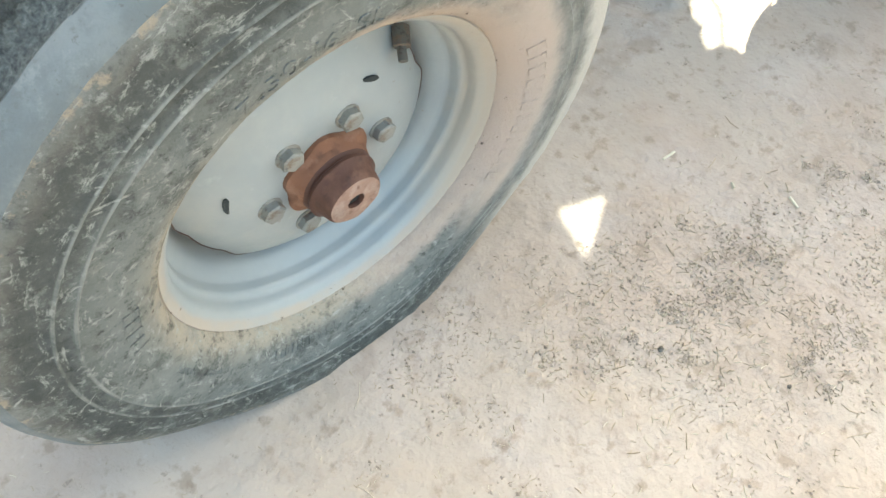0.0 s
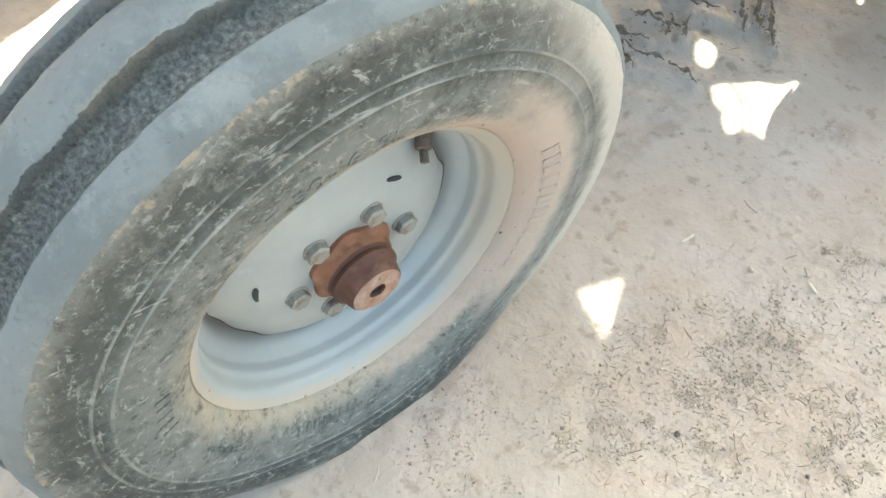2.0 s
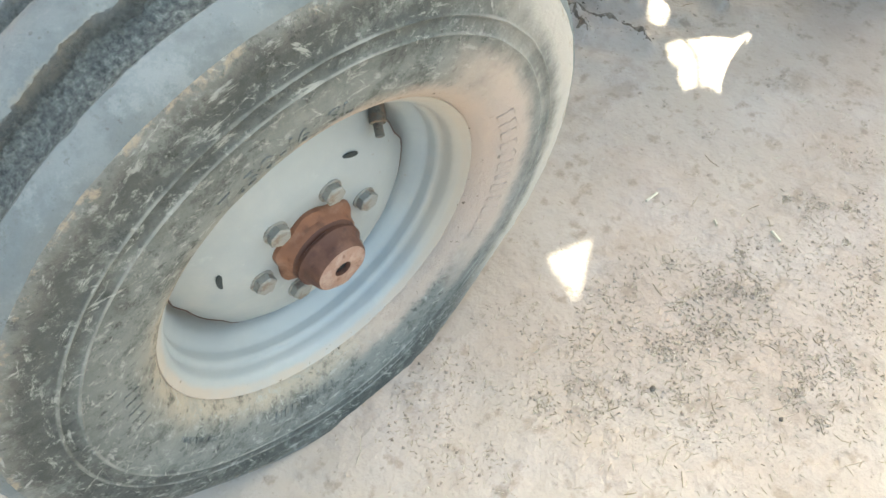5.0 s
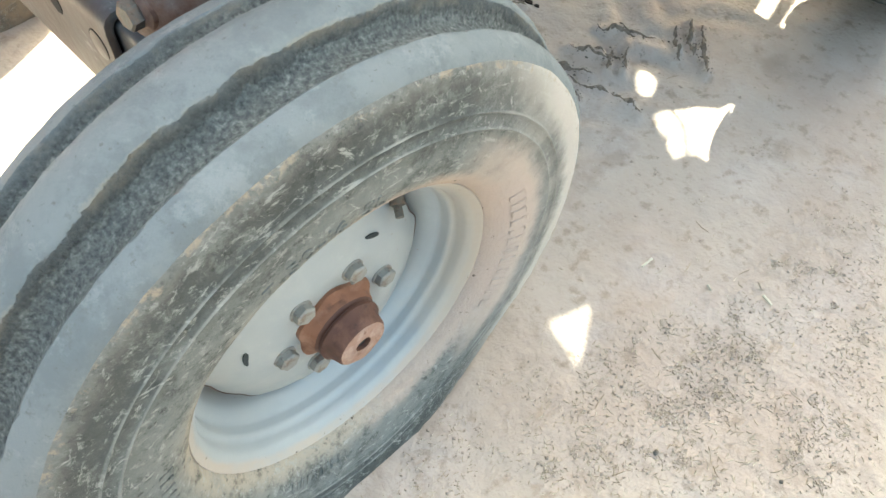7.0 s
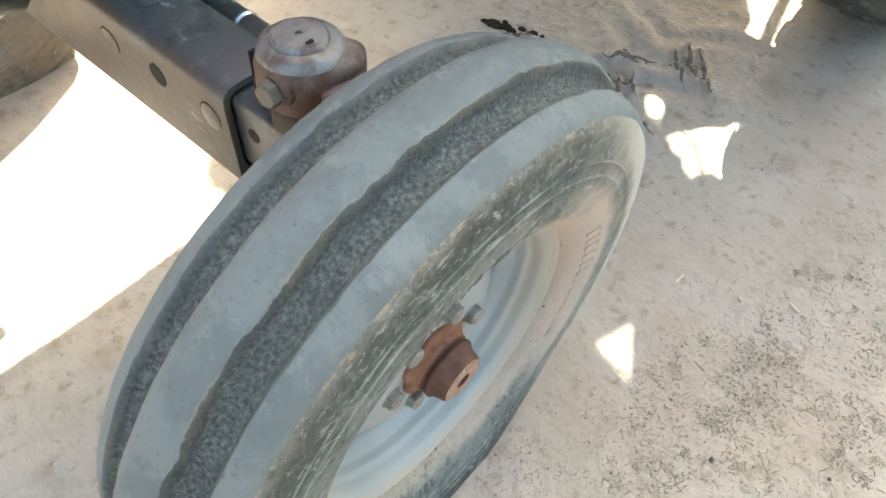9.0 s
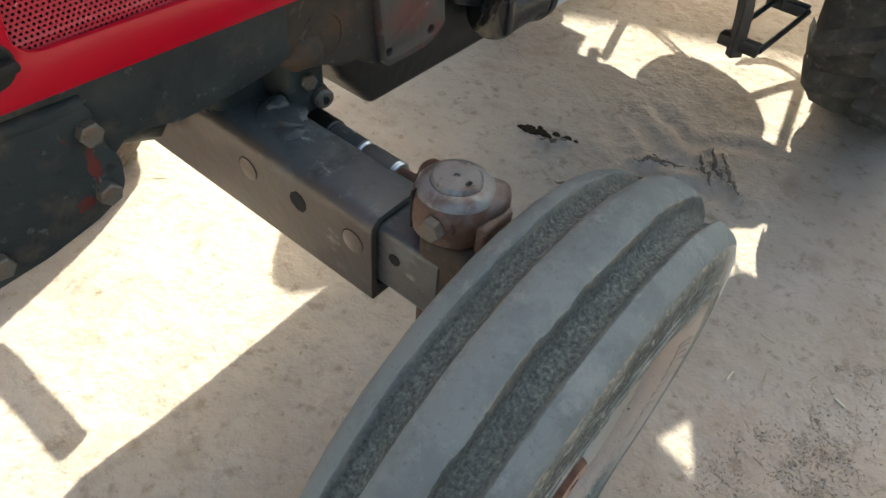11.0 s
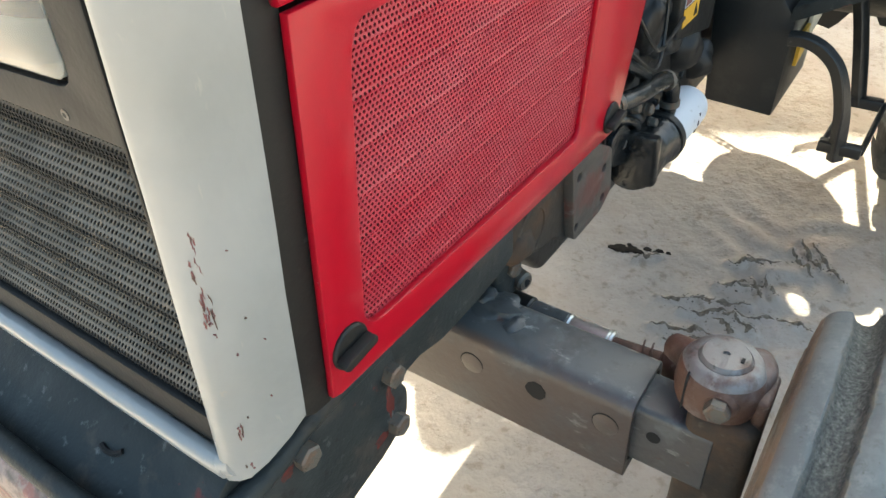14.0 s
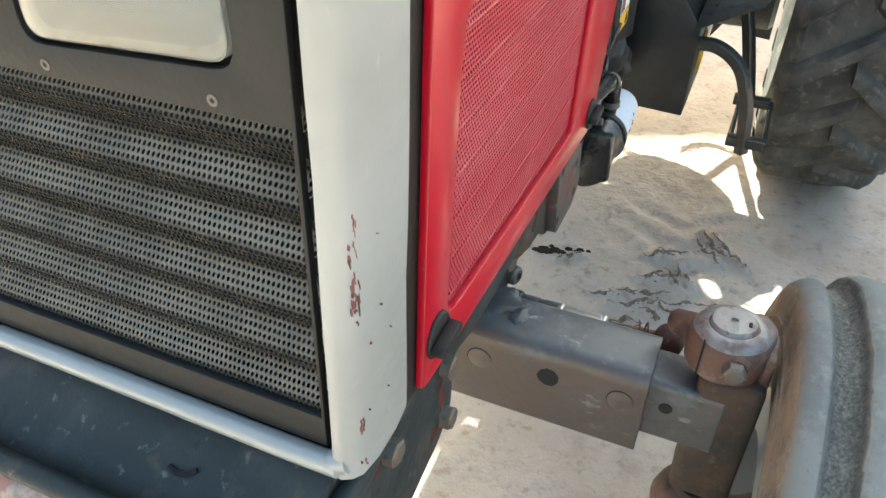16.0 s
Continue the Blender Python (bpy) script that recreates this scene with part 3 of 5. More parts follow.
def lettering(text, size, radius, start, place, depth, gap=1.0):
    """Raised letters round a wheel, read clockwise from outside with their tops outwards; start: degrees."""
    bm = bmesh.new()
    at = 0.0
    for ch in text:
        if ch == " ":
            at += size * 0.45
            continue
        cu = bpy.data.curves.new("letter", "FONT")
        cu.body, cu.size, cu.extrude = ch, size, depth
        ob = bpy.data.objects.new("letter", cu)
        scene.collection.objects.link(ob)
        me = bpy.data.meshes.new_from_object(ob.evaluated_get(bpy.context.evaluated_depsgraph_get()))
        bpy.data.objects.remove(ob)
        bpy.data.curves.remove(cu)
        xs = [v.co.x for v in me.vertices]
        wide = max(xs) - min(xs)
        one = bmesh.new()
        one.from_mesh(me)
        bpy.data.meshes.remove(me)
        for v in one.verts:
            a = radians(start) + (at + v.co.x - min(xs)) / radius
            r = radius + v.co.y
            v.co = Vector((r * math.cos(a), place(r) + v.co.z, r * math.sin(a)))
        join(bm, one)
        at += wide + size * 0.16 * gap
    return bm


def thing(name, label, category, kind="", group=""):
    ob = new(name)
    ob.empty_display_size = 0.1
    return tagged(ob, label, category, group, kind)


# ---- ground ----
# ridges pressed up by tyre lugs: from (x, y) to (x, y)
RIDGES = [(-0.814, -0.55, -0.866, -0.388), (-0.905, -0.504, -0.975, -0.369), (-0.977, -0.465, -1.03, -0.339), (-1.072, -0.448, -1.104, -0.345), (-1.228, -0.413, -1.268, -0.317), (-1.145, -0.372, -1.064, -0.318), (-0.957, -0.364, -0.923, -0.294), (-1.339, -0.302, -1.234, -0.222), (-1.397, -0.259, -1.269, -0.171), (-1.015, -0.267, -0.998, -0.168), (-1.059, -0.702, -1.11, -0.632)]
RIDGES += [(x0 + a, y0 + b, x1 + a * 0.8, y1 + b) for (x0, y0, x1, y1), a, b in zip(RIDGES[:9], (0.035, -0.03, 0.03, -0.035, 0.04, -0.03, 0.03, -0.05, 0.045), (0.05, -0.06, 0.07, 0.05, -0.04, 0.03, -0.05, 0.01, 0.03))]


def ridge_height(x, y):
    h = 0.0
    for k, (x0, y0, x1, y1) in enumerate(RIDGES):
        dx, dy = x1 - x0, y1 - y0
        f = max(0.0, min(1.0, ((x - x0) * dx + (y - y0) * dy) / (dx * dx + dy * dy)))
        d = math.hypot(x - x0 - f * dx, y - y0 - f * dy) + 0.010 * noise.noise(Vector((x * 30, y * 30, k)))
        h = max(h, 0.022 * math.exp(-(d / 0.014) ** 2) * (0.6 + 0.8 * noise.noise(Vector((x * 40, y * 40, 7)))) - 0.006 * math.exp(-((d - 0.035) / 0.018) ** 2))
    return h


def rut(x, y):
    """How deep in the tyre tracks a place lies."""
    return max(0.0, 1 - abs(y + 0.36) / 0.27) * max(0.0, min(1.0, (-0.62 - x) / 0.2)) * max(0.0, min(1.0, (x + 1.75) / 0.25))


def ground_height(x, y):
    p = Vector((x, y, 0))
    h = 0.006 * noise.noise(p * 3.1) + 0.0035 * noise.noise(p * 9.0) + 0.0016 * noise.noise(p * 31.0)
    f = rut(x, y)
    if f > 0:
        wave = math.sin((x + abs(y + 0.36) * 0.55) * 46 + 2.4 * noise.noise(p * 5)) + 0.5 * noise.noise(p * 24)
        h += f * (0.015 * wave * (0.5 + noise.noise(p * 4 + Vector((3, 3, 0)))) - 0.004)
    if -1.5 < x < -0.7 and -0.75 < y < -0.1:
        h += ridge_height(x, y)
    return h - 0.004


def make_ground():
    bm = bmesh.new()

    def axis(lo, hi, step, far):
        vals = list(np.arange(lo, hi + step / 2, step))
        g, low, high = step, [], []
        a, b = vals[0], vals[-1]
        while b < far:
            g *= 1.5
            a, b = a - g, b + g
            low.append(a)
            high.append(b)
        return low[::-1] + vals + high

    xs, ys = axis(-2.3, 0.9, 0.0088, 900), axis(-1.7, 0.85, 0.0088, 900)
    grid = [[bm.verts.new((x, y, ground_height(x, y) if abs(x) < 8 and abs(y) < 8 else 0)) for y in ys] for x in xs]
    for i in range(len(xs) - 1):
        for j in range(len(ys) - 1):
            bm.faces.new((grid[i][j], grid[i + 1][j], grid[i + 1][j + 1], grid[i][j + 1]))
    ob = part("ground", bm, M_ground, smooth=180)
    return tagged(ob, "dry dusty beige earth littered with chaff", "ground", kind="structure")


make_ground()

# ---- the tractor ----
tractor = thing("tractor", "old red farm tractor with white grille frame and grey chassis", "tractor")
LEAN = 0.085
MID = -0.8135
RIGHT = 2 * MID


def front_x(x, z):
    return x - (z - 0.92) * LEAN


def grille_x(z):
    """Where the grille sheet lies at a height."""
    return 0.4495 - (z - 0.95) * 0.052


# front wheel
WHEEL_SIZE = 1.018
WHEEL = pose(-0.004, -0.028, 0.3785, -1.4) @ Matrix.Scale(WHEEL_SIZE, 4)
TYRE_MID = -0.0355
# the outer wall and rib, as (out from the middle, radius)
WALL = [(0.0635, 0.2255), (0.0695, 0.2285), (0.0785, 0.2325), (0.0900, 0.248), (0.0975, 0.268), (0.1010, 0.290), (0.1010, 0.3145), (0.1028, 0.3172), (0.1008, 0.3198), (0.0998, 0.333), (0.1016, 0.3356),
        (0.0994, 0.3382), (0.0985, 0.353), (0.0975, 0.368), (0.0955, 0.380)]
RIBS = [(0.0925, 0.3875), (0.0885, 0.3945), (0.0820, 0.3995), (0.0720, 0.4035), (0.0655, 0.4050), (0.0630, 0.4035), (0.0605, 0.4000), (0.0560, 0.3950), (0.0480, 0.3930), (0.0390, 0.3945), (0.0330, 0.4000), (0.0300, 0.4090), (0.0278, 0.4160), (0.0240, 0.4205), (0.0110, 0.4255)]


def wall_at(r):
    """How far out the tyre's side wall stands at a radius."""
    for (d0, r0), (d1, r1) in zip(WALL, WALL[1:]):
        if r0 <= r <= r1:
            return TYRE_MID + d0 + (d1 - d0) * (r - r0) / (r1 - r0)
    return TYRE_MID + 0.1


def tyre_front():
    c = TYRE_MID
    half = WALL + RIBS
    prof = [(c + d, r) for d, r in half] + [(c - d, r) for d, r in half[::-1]]
    bm = lathe(prof, 180)
    for f in bm.faces:
        p = f.calc_center_median()
        f.material_index = 1 if abs(p.y - c) > 0.0935 or math.hypot(p.x, p.z) < 0.380 else 0
    inv = WHEEL.inverted()
    for v in bm.verts:
        r = math.hypot(v.co.x, v.co.z)
        d = abs(v.co.y - c)
        rough = 0.0024 if 0.030 < d < 0.060 else 0.0012 if r > 0.33 else 0.0006
        k = Vector((v.co.x, 0, v.co.z)).normalized()
        v.co += k * (noise.noise(v.co * 25) * 0.0012 + noise.noise(v.co * 75) * rough)
        if d > 0.09 and 0.34 < r < 0.382:
            v.co.y += (1 if v.co.y > c else -1) * 0.0022 * noise.noise(v.co * 45)
        w = WHEEL @ v.co
        out = 0.018 if v.co.y > c else -0.018
        if w.z < 0.0:
            w.y += out * min(1.0, abs(v.co.y - c) / 0.05)
            w.z = w.z * 0.12 - 0.004
            v.co = inv @ w
        elif w.z < 0.12:
            w.y += out * (1 - w.z / 0.12) ** 2 * min(1.0, abs(v.co.y - c) / 0.05)
            v.co = inv @ w
    return bm


def squeeze(bm):
    """Draws the disc in where it leaves a gap to the rim."""
    for v in bm.verts:
        r = math.hypot(v.co.x, v.co.z)
        if r > 0.16:
            a = math.degrees(math.atan2(v.co.z, v.co.x))
            for mid, wide in ((-24, 22), (157, 18)):
                f = max(0.0, 1 - abs((a - mid + 180) % 360 - 180) / wide)
                v.co.x, v.co.z = v.co.x * (1 - 0.045 * min(1, 2.5 * f)), v.co.z * (1 - 0.045 * min(1, 2.5 * f))
    return bm


def make_disc():
    return squeeze(lathe([(-0.03, 0.05), (-0.006, 0.05), (-0.003, 0.066), (-0.002, 0.092), (-0.005, 0.104), (-0.014, 0.128), (-0.026, 0.15), (-0.037, 0.166), (-0.044, 0.1735), (-0.048, 0.172), (-0.036, 0.13), (-0.03, 0.05)], 160))


def make_front_wheel(place, full=True):
    rim = part("front_wheel", lathe([(-0.12, 0.16), (-0.116, 0.226), (-0.108, 0.229), (-0.100, 0.217), (-0.085, 0.205), (-0.072, 0.192), (-0.06, 0.186), (-0.045, 0.187), (-0.037, 0.191), (-0.031, 0.198), (-0.022, 0.203),
                                     (0.004, 0.208), (0.012, 0.210), (0.019, 0.217), (0.024, 0.2265), (0.028, 0.2290), (0.032, 0.2288), (0.034, 0.2265), (0.032, 0.2235), (0.0285, 0.2205), (0.0255, 0.2165), (0.020, 0.2110), (0.0155, 0.2085), (0.006, 0.2080), (0.001, 0.2068), (-0.002, 0.2035), (-0.004, 0.2012), (-0.008, 0.2003), (-0.017, 0.1998), (-0.021, 0.1985), (-0.024, 0.1945), (-0.034, 0.1865),
                                     (-0.042, 0.1820), (-0.07, 0.180), (-0.12, 0.16)], 120), M_rim, tractor, "pale silver steel wheel with a ribbed tyre")
    rim.matrix_basis = place
    part("tyre", tyre_front(), [M_tread, M_wall], rim, "dusty grey three-rib rubber tyre")
    part("disc", make_disc(), M_disc, rim)
    lip = lathe([(-0.0448, 0.1722), (-0.0430, 0.1738), (-0.0440, 0.1752), (-0.0462, 0.1748), (-0.0466, 0.1730), (-0.0448, 0.1722)], 160)
    squeeze(lip)
    part("disc_edge", wobble(lip, 0.0004, 90), M_rust, rim, "rust along the edge of the disc")
    hub = lathe([(-0.05, 0), (-0.05, 0.058), (-0.004, 0.058), (0.001, 0.057), (0.004, 0.053), (0.008, 0.049), (0.016, 0.0465), (0.019, 0.0425), (0.0215, 0.0425), (0.0235, 0.0455), (0.027, 0.0455), (0.030, 0.0415), (0.038, 0.0385), (0.0475, 0.0365), (0.0505, 0.034),
                 (0.0505, 0.024), (0.0512, 0.023), (0.0512, 0.0115), (0.043, 0.0105), (0.043, 0)], 48)
    for v in hub.verts:
        r = math.hypot(v.co.x, v.co.z)
        if v.co.y < 0.005 and r > 0.05:
            a = math.atan2(v.co.z, v.co.x)
            k = 1 + 0.07 * math.cos(6 * (a - radians(-4)) + math.pi)
            v.co.x, v.co.z = v.co.x * k, v.co.z * k
    for f in hub.faces:
        d = f.calc_center_median().y
        f.material_index = 0 if d < 0.0125 else 1 if d < 0.0495 else 2
    part("hub", wobble(hub, 0.0009, 60), [M_hubflange, M_hubneck, M_hubface], rim, "rust-brown cast hub cap")
    part("hub_hole", lathe([(0.0432, 0), (0.0432, 0.0095), (0.046, 0.0095), (0.046, 0)], 6), M_hole, rim)
    head = mesh_of(wobble(join(hexbolt((0, 0, 0), (0, 1, 0), 0.0245, 0.0130), lathe([(-0.002, 0), (-0.002, 0.0160), (0.0012, 0.0160), (0.0018, 0.0145), (0.0018, 0)], 16)), 0.0007, 80), "bolt", M_wheelbolt, 30)
    for k, turn in enumerate((-4, 55, 114, 168, 232, 298)):
        a = radians(turn)
        share("wheel_bolt", head, pose(0.079 * math.cos(a), -0.0026, 0.079 * math.sin(a), 0, 23 * k, 0), rim)
    if full:
        # dark patches laid on the disc stand in for the shaded slots
        for a, r, w in ((13, 0.124, 0.014), (126, 0.120, 0.012), (248, 0.128, 0.010)):
            bm = lathe([(0, 0), (0, 1.0), (0.0012, 0.96), (0.0012, 0)], 20)
            bmesh.ops.transform(bm, matrix=pose(r * math.cos(radians(a)), -0.0128 - (r - 0.124) * 0.5, r * math.sin(radians(a)), 0, -a - 80, 0) @ Matrix.Diagonal((w, 1, w * 0.34, 1)), verts=bm.verts[:])
            part("rim_slot", bm, M_iron, rim)
        a = radians(138)
        valve = rod((0.168 * math.cos(a), -0.03, 0.168 * math.sin(a)), (0.150 * math.cos(a), -0.006, 0.150 * math.sin(a)), 0.0055, 14)
        join(valve, rod((0.176 * math.cos(a), -0.036, 0.176 * math.sin(a)), (0.160 * math.cos(a), -0.018, 0.160 * math.sin(a)), 0.010, 14))
        part("valve_stem", valve, M_bolt, rim)
        part("raised_lettering", lettering("7.50-16 SL", 0.030, 0.258, 66, wall_at, 0.0016), M_wall, rim)
        part("raised_lettering", lettering("8 PLY RATING", 0.011, 0.262, -36, wall_at, 0.0012), M_wall, rim)
        # the maker's name, as plain blocks
        rng = random.Random(4)
        for start, size, count, rad in ((160, 0.024, 12, 0.266), (2, 0.018, 5, 0.268), (-78, 0.015, 8, 0.262)):
            for k in range(count):
                a0 = radians(start) + k * size * 0.92 / rad
                bm = bmesh.new()
                bmesh.ops.create_cube(bm, size=1.0)
                w, h = size * rng.choice((0.5, 0.45, 0.2, 0.35)), size * rng.uniform(0.85, 1.0)
                for v in bm.verts:
                    rr = rad + v.co.z * h
                    a = a0 + v.co.x * w / rad
                    v.co = Vector((rr * math.cos(a), wall_at(rr) + v.co.y * 0.0036, rr * math.sin(a)))
                part("raised_mark", bevel(bm, 0.0008, 1), M_wall, rim)
    return rim


make_front_wheel(WHEEL)


# front axle
def round_loop(x0, x1, z0, z1, r, n=6):
    return smooth_loop([(x0, z0), (x1, z0), (x1, z1), (x0, z1)], r, n)


def flush_bolt(x, y, z, parent, size=0.0205):
    """A bolt head sunk in its hole, with a dark gap round it."""
    join_to = lathe([(0, 0), (0, size), (0.0008, size), (0.0008, 0)], 24, pose(x, y, z, 0, 0, -90))
    part("bolt_gap", join_to, M_hole, parent)
    part("flush_bolt", lathe([(-0.001, 0), (-0.001, size * 0.955), (0.0012, size * 0.95), (0.0018, size * 0.88), (0.0018, 0)], 6 if size > 0.0204 else 24, pose(x, y, z, 0, 0, -90) @ pose(-0.0006, 0, -0.0008, 0, 12, 0)), M_axle, parent)


def beam_loop(x0, x1, z0, z1, top, low):
    """A beam's section: well-rounded above, sharp below."""
    loop = smooth_loop([(x0, z0), (x1, z0), (x1, z1), (x0, z1)], low, 4)
    return loop[:10] + smooth_loop([(x0, z0), (x1, z0), (x1, z1), (x0, z1)], top, 4)[10:]


outer = beam_loop(-0.056, 0.0485, 0.548, 0.697, 0.024, 0.007)
inner = round_loop(-0.046, 0.038, 0.567, 0.687, 0.016)
axle = part("axle_beam", wobble(plate(outer, [inner], "y", RIGHT + 0.313, -0.313, 0.0015), 0.0006, 12), M_axle, tractor, "dust-brown square axle beam with bolt holes")
# near-black plug stands in for the shade between sleeve and leg
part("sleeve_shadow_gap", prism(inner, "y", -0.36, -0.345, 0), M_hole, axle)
# black disc on the face paints a hole's shade; nothing is bored
hole = lathe([(0, 0), (0, 0.0165), (0.001, 0.0165), (0.001, 0)], 9, pose(0.0483, -0.451, 0.646, 0, 0, -90))
for v in hole.verts:
    v.co.z += 0.002 * noise.noise(v.co * 90)
part("beam_hole", hole, M_hole, axle)
flush_bolt(0.0483, -0.556, 0.643, axle, 0.019)
flush_bolt(0.0483, -0.347, 0.643, axle, 0.019)
leg = part("axle_leg", prism(round_loop(-0.040, 0.034, 0.573, 0.682, 0.012), "y", -0.37, -0.215, 0.001, 1), M_axle, tractor, "sliding inner axle leg")
part("beam_hole", lathe([(0, 0), (0, 0.0095), (0.001, 0.0095), (0.001, 0)], 18, pose(0.0338, -0.286, 0.640, 0, 0, -90)), M_hole, leg)
post = part("spindle_housing", wobble(box(-0.050, 0.032, -0.255, -0.170, 0.470, 0.711, 0.014, 3), 0.0016, 16), M_cast, tractor, "square dust-brown kingpin block")
part("lower_collar", wobble(lathe([(0, 0), (0, 0.040), (0.012, 0.045), (0.035, 0.045), (0.040, 0.041), (0.040, 0)], 30, pose(-0.008, -0.210, 0.432, 90)), 0.001, 30), M_cast, post)
part("spindle", rod((-0.008, -0.203, 0.44), (-0.006, -0.195, 0.33), 0.036, 28), M_rust, post)
part("stub_axle", wobble(lathe([(0, 0), (0, 0.05), (0.05, 0.048), (0.09, 0.06), (0.12, 0.075), (0.16, 0.08), (0.18, 0.07), (0.18, 0)], 30, pose(-0.004, -0.235, 0.372)), 0.001, 40), M_rust, post)
part("spindle_boss", lump((0.0, -0.24, 0.42), (0.045, 0.035, 0.05), 0.1, 2), M_rust, post)

bm = wobble(lathe([(0, 0), (0, 0.045), (0.004, 0.050), (0.02, 0.052), (0.046, 0.051), (0.056, 0.048), (0.063, 0.043), (0.0665, 0.037), (0.0675, 0.032), (0.0665, 0.0305), (0.070, 0.029), (0.0725, 0.027), (0.0725, 0.004), (0.070, 0.0035), (0.070, 0)], 48,
           pose(-0.010, -0.220, 0.714, 90)), 0.0022, 24)
for f in bm.faces:
    f.material_index = 1 if f.calc_center_median().z > 0.772 else 0
cap = part("steering_arm", bm, [M_rust, M_worn], tractor, "rust-brown cast clamp on the kingpin")
part("clamp_boss", wobble(rod((-0.02, -0.208, 0.748), (0.040, -0.208, 0.749), 0.021, 24, 0.005), 0.0018, 36), M_rust, cap)
part("clamp_bolt", wobble(hexbolt((0.039, -0.208, 0.749), (1, 0.12, 0.03), 0.026, 0.015, 0.0), 0.001, 70), M_bolt, cap)
part("clamp_slot", box(0.012, 0.0335, -0.2512, -0.2488, 0.716, 0.772, 0), M_hole, cap)
part("arm_lug", wobble(rod((-0.034, -0.258, 0.735), (-0.052, -0.297, 0.728), 0.022, 24, 0.006, 0.017), 0.002, 34), M_rust, cap)
part("arm_tail", wobble(prism(smooth_loop([(0.012, -0.215), (0.008, -0.172), (-0.040, -0.160), (-0.068, -0.180), (-0.055, -0.225)], 0.022, 5), "z", 0.700, 0.772, 0.014, 4), 0.0022, 26), M_rust, cap)
part("arm_pad", wobble(box(-0.045, 0.010, -0.174, -0.158, 0.688, 0.752, 0.006, 3), 0.0016, 30), M_rust, cap)
part("key_slot", box(-0.012, -0.004, -0.203, -0.199, 0.785, 0.7885, 0), M_hole, cap)
cap.matrix_basis = pose(0, -0.012, 0)

tie = part("tie_rod", rod((-0.112, -0.66, 0.622), (-0.108, -0.542, 0.623), 0.0245, 24), M_black, tractor, "steel tie rod behind the axle")
part("adjuster_tube", rod((-0.108, -0.542, 0.623), (-0.106, -0.478, 0.6245), 0.0216, 24), M_axle, tie)
part("collar", rod((-0.106, -0.478, 0.6245), (-0.1058, -0.472, 0.6247), 0.0226, 24), M_chrome, tie, "bright steel collar")
part("sleeve", rod((-0.1058, -0.472, 0.6247), (-0.104, -0.408, 0.626), 0.0211, 24), M_chrome, tie)
part("collar", rod((-0.104, -0.408, 0.626), (-0.1038, -0.402, 0.6262), 0.0223, 24), M_chrome, tie)
part("threaded_end", rod((-0.1038, -0.402, 0.6262), (-0.098, -0.318, 0.640), 0.0142, 20), M_rust, tie)
part("ball_joint", lump((-0.095, -0.305, 0.648), (0.022, 0.024, 0.03), 0.06, 1), M_rust, tie)
part("wire_coil", tube([(-0.085 + 0.012 * math.cos(k * 1.1), -0.335 - 0.0022 * k, 0.664 + 0.013 * math.sin(k * 1.1)) for k in range(9)], 0.0014, 6, sub=3), M_rust, tie)

# unseen bar, added only for the strip of shadow it throws
part("shadow_bar", rod((-0.29, RIGHT + 0.20, 0.60), (-0.29, RIGHT + 0.53, 0.60), 0.026, 16), M_iron, tractor, "unseen bar added to cast a strip of shadow")
pivot = part("steering_bracket", wobble(box(-0.115, -0.045, -0.66, -0.562, 0.665, 0.80, 0.012, 3), 0.003, 25), M_iron, tractor, "grimy cast steering bracket")
part("grease_fitting", rod((-0.108, -0.585, 0.690), (-0.098, -0.548, 0.690), 0.016, 16, 0.004), M_bolt, pivot)
part("fitting_hole", rod((-0.0975, -0.5485, 0.690), (-0.0972, -0.5478, 0.690), 0.007, 12), M_hole, pivot)
part("grease_fitting", rod((-0.085, -0.585, 0.728), (-0.075, -0.552, 0.728), 0.013, 6, 0.002), M_bolt, pivot)
part("weld_pad", wobble(join(lump((-0.025, -0.555, 0.696), (0.030, 0.040, 0.012), 0.5, 3), lump((-0.005, -0.515, 0.696), (0.022, 0.012, 0.007), 0.5, 8), lump((-0.03, -0.575, 0.70), (0.02, 0.015, 0.014), 0.4, 5)), 0.002, 60), M_axle, axle)
part("axle_support", wobble(box(-0.075, 0.036, -0.88, -0.62, 0.64, 0.86, 0.02, 3), 0.004, 12), M_iron, tractor, "cast axle pivot support")
part("pivot_boss", lump((0.09, -0.79, 0.68), (0.06, 0.07, 0.08), 0.25, 3), M_iron, tractor, "mud-brown pivot boss")

# side rails and front bracket
SIDE = [(0.520, 0.846), (0.530, 0.79), (0.522, 0.735), (0.50, 0.702), (0.468, 0.690), (0.44, 0.694), (0.41, 0.703), (0.34, 0.708), (0.275, 0.722), (0.247, 0.735), (0.233, 0.752), (0.229, 0.785), (0.240, 0.81), (0.246, 0.868), (0.35, 0.874), (0.45, 0.866), (0.49, 0.857)]
BAR = [(0.385, 0.79), (0.232, 0.785), (0.215, 0.797), (0.19, 0.799), (0.145, 0.787), (0.07, 0.787), (0.0, 0.792), (-0.03, 0.800), (-0.03, 0.888), (0.22, 0.892), (0.385, 0.887)]
CAST = [(-0.012, 0.795), (-0.045, 0.788), (-0.075, 0.765), (-0.12, 0.742), (-0.16, 0.735), (-0.20, 0.706), (-0.262, 0.697), (-0.30, 0.71), (-0.338, 0.715), (-0.345, 0.80), (-0.30, 0.862), (-0.19, 0.884), (-0.02, 0.888)]
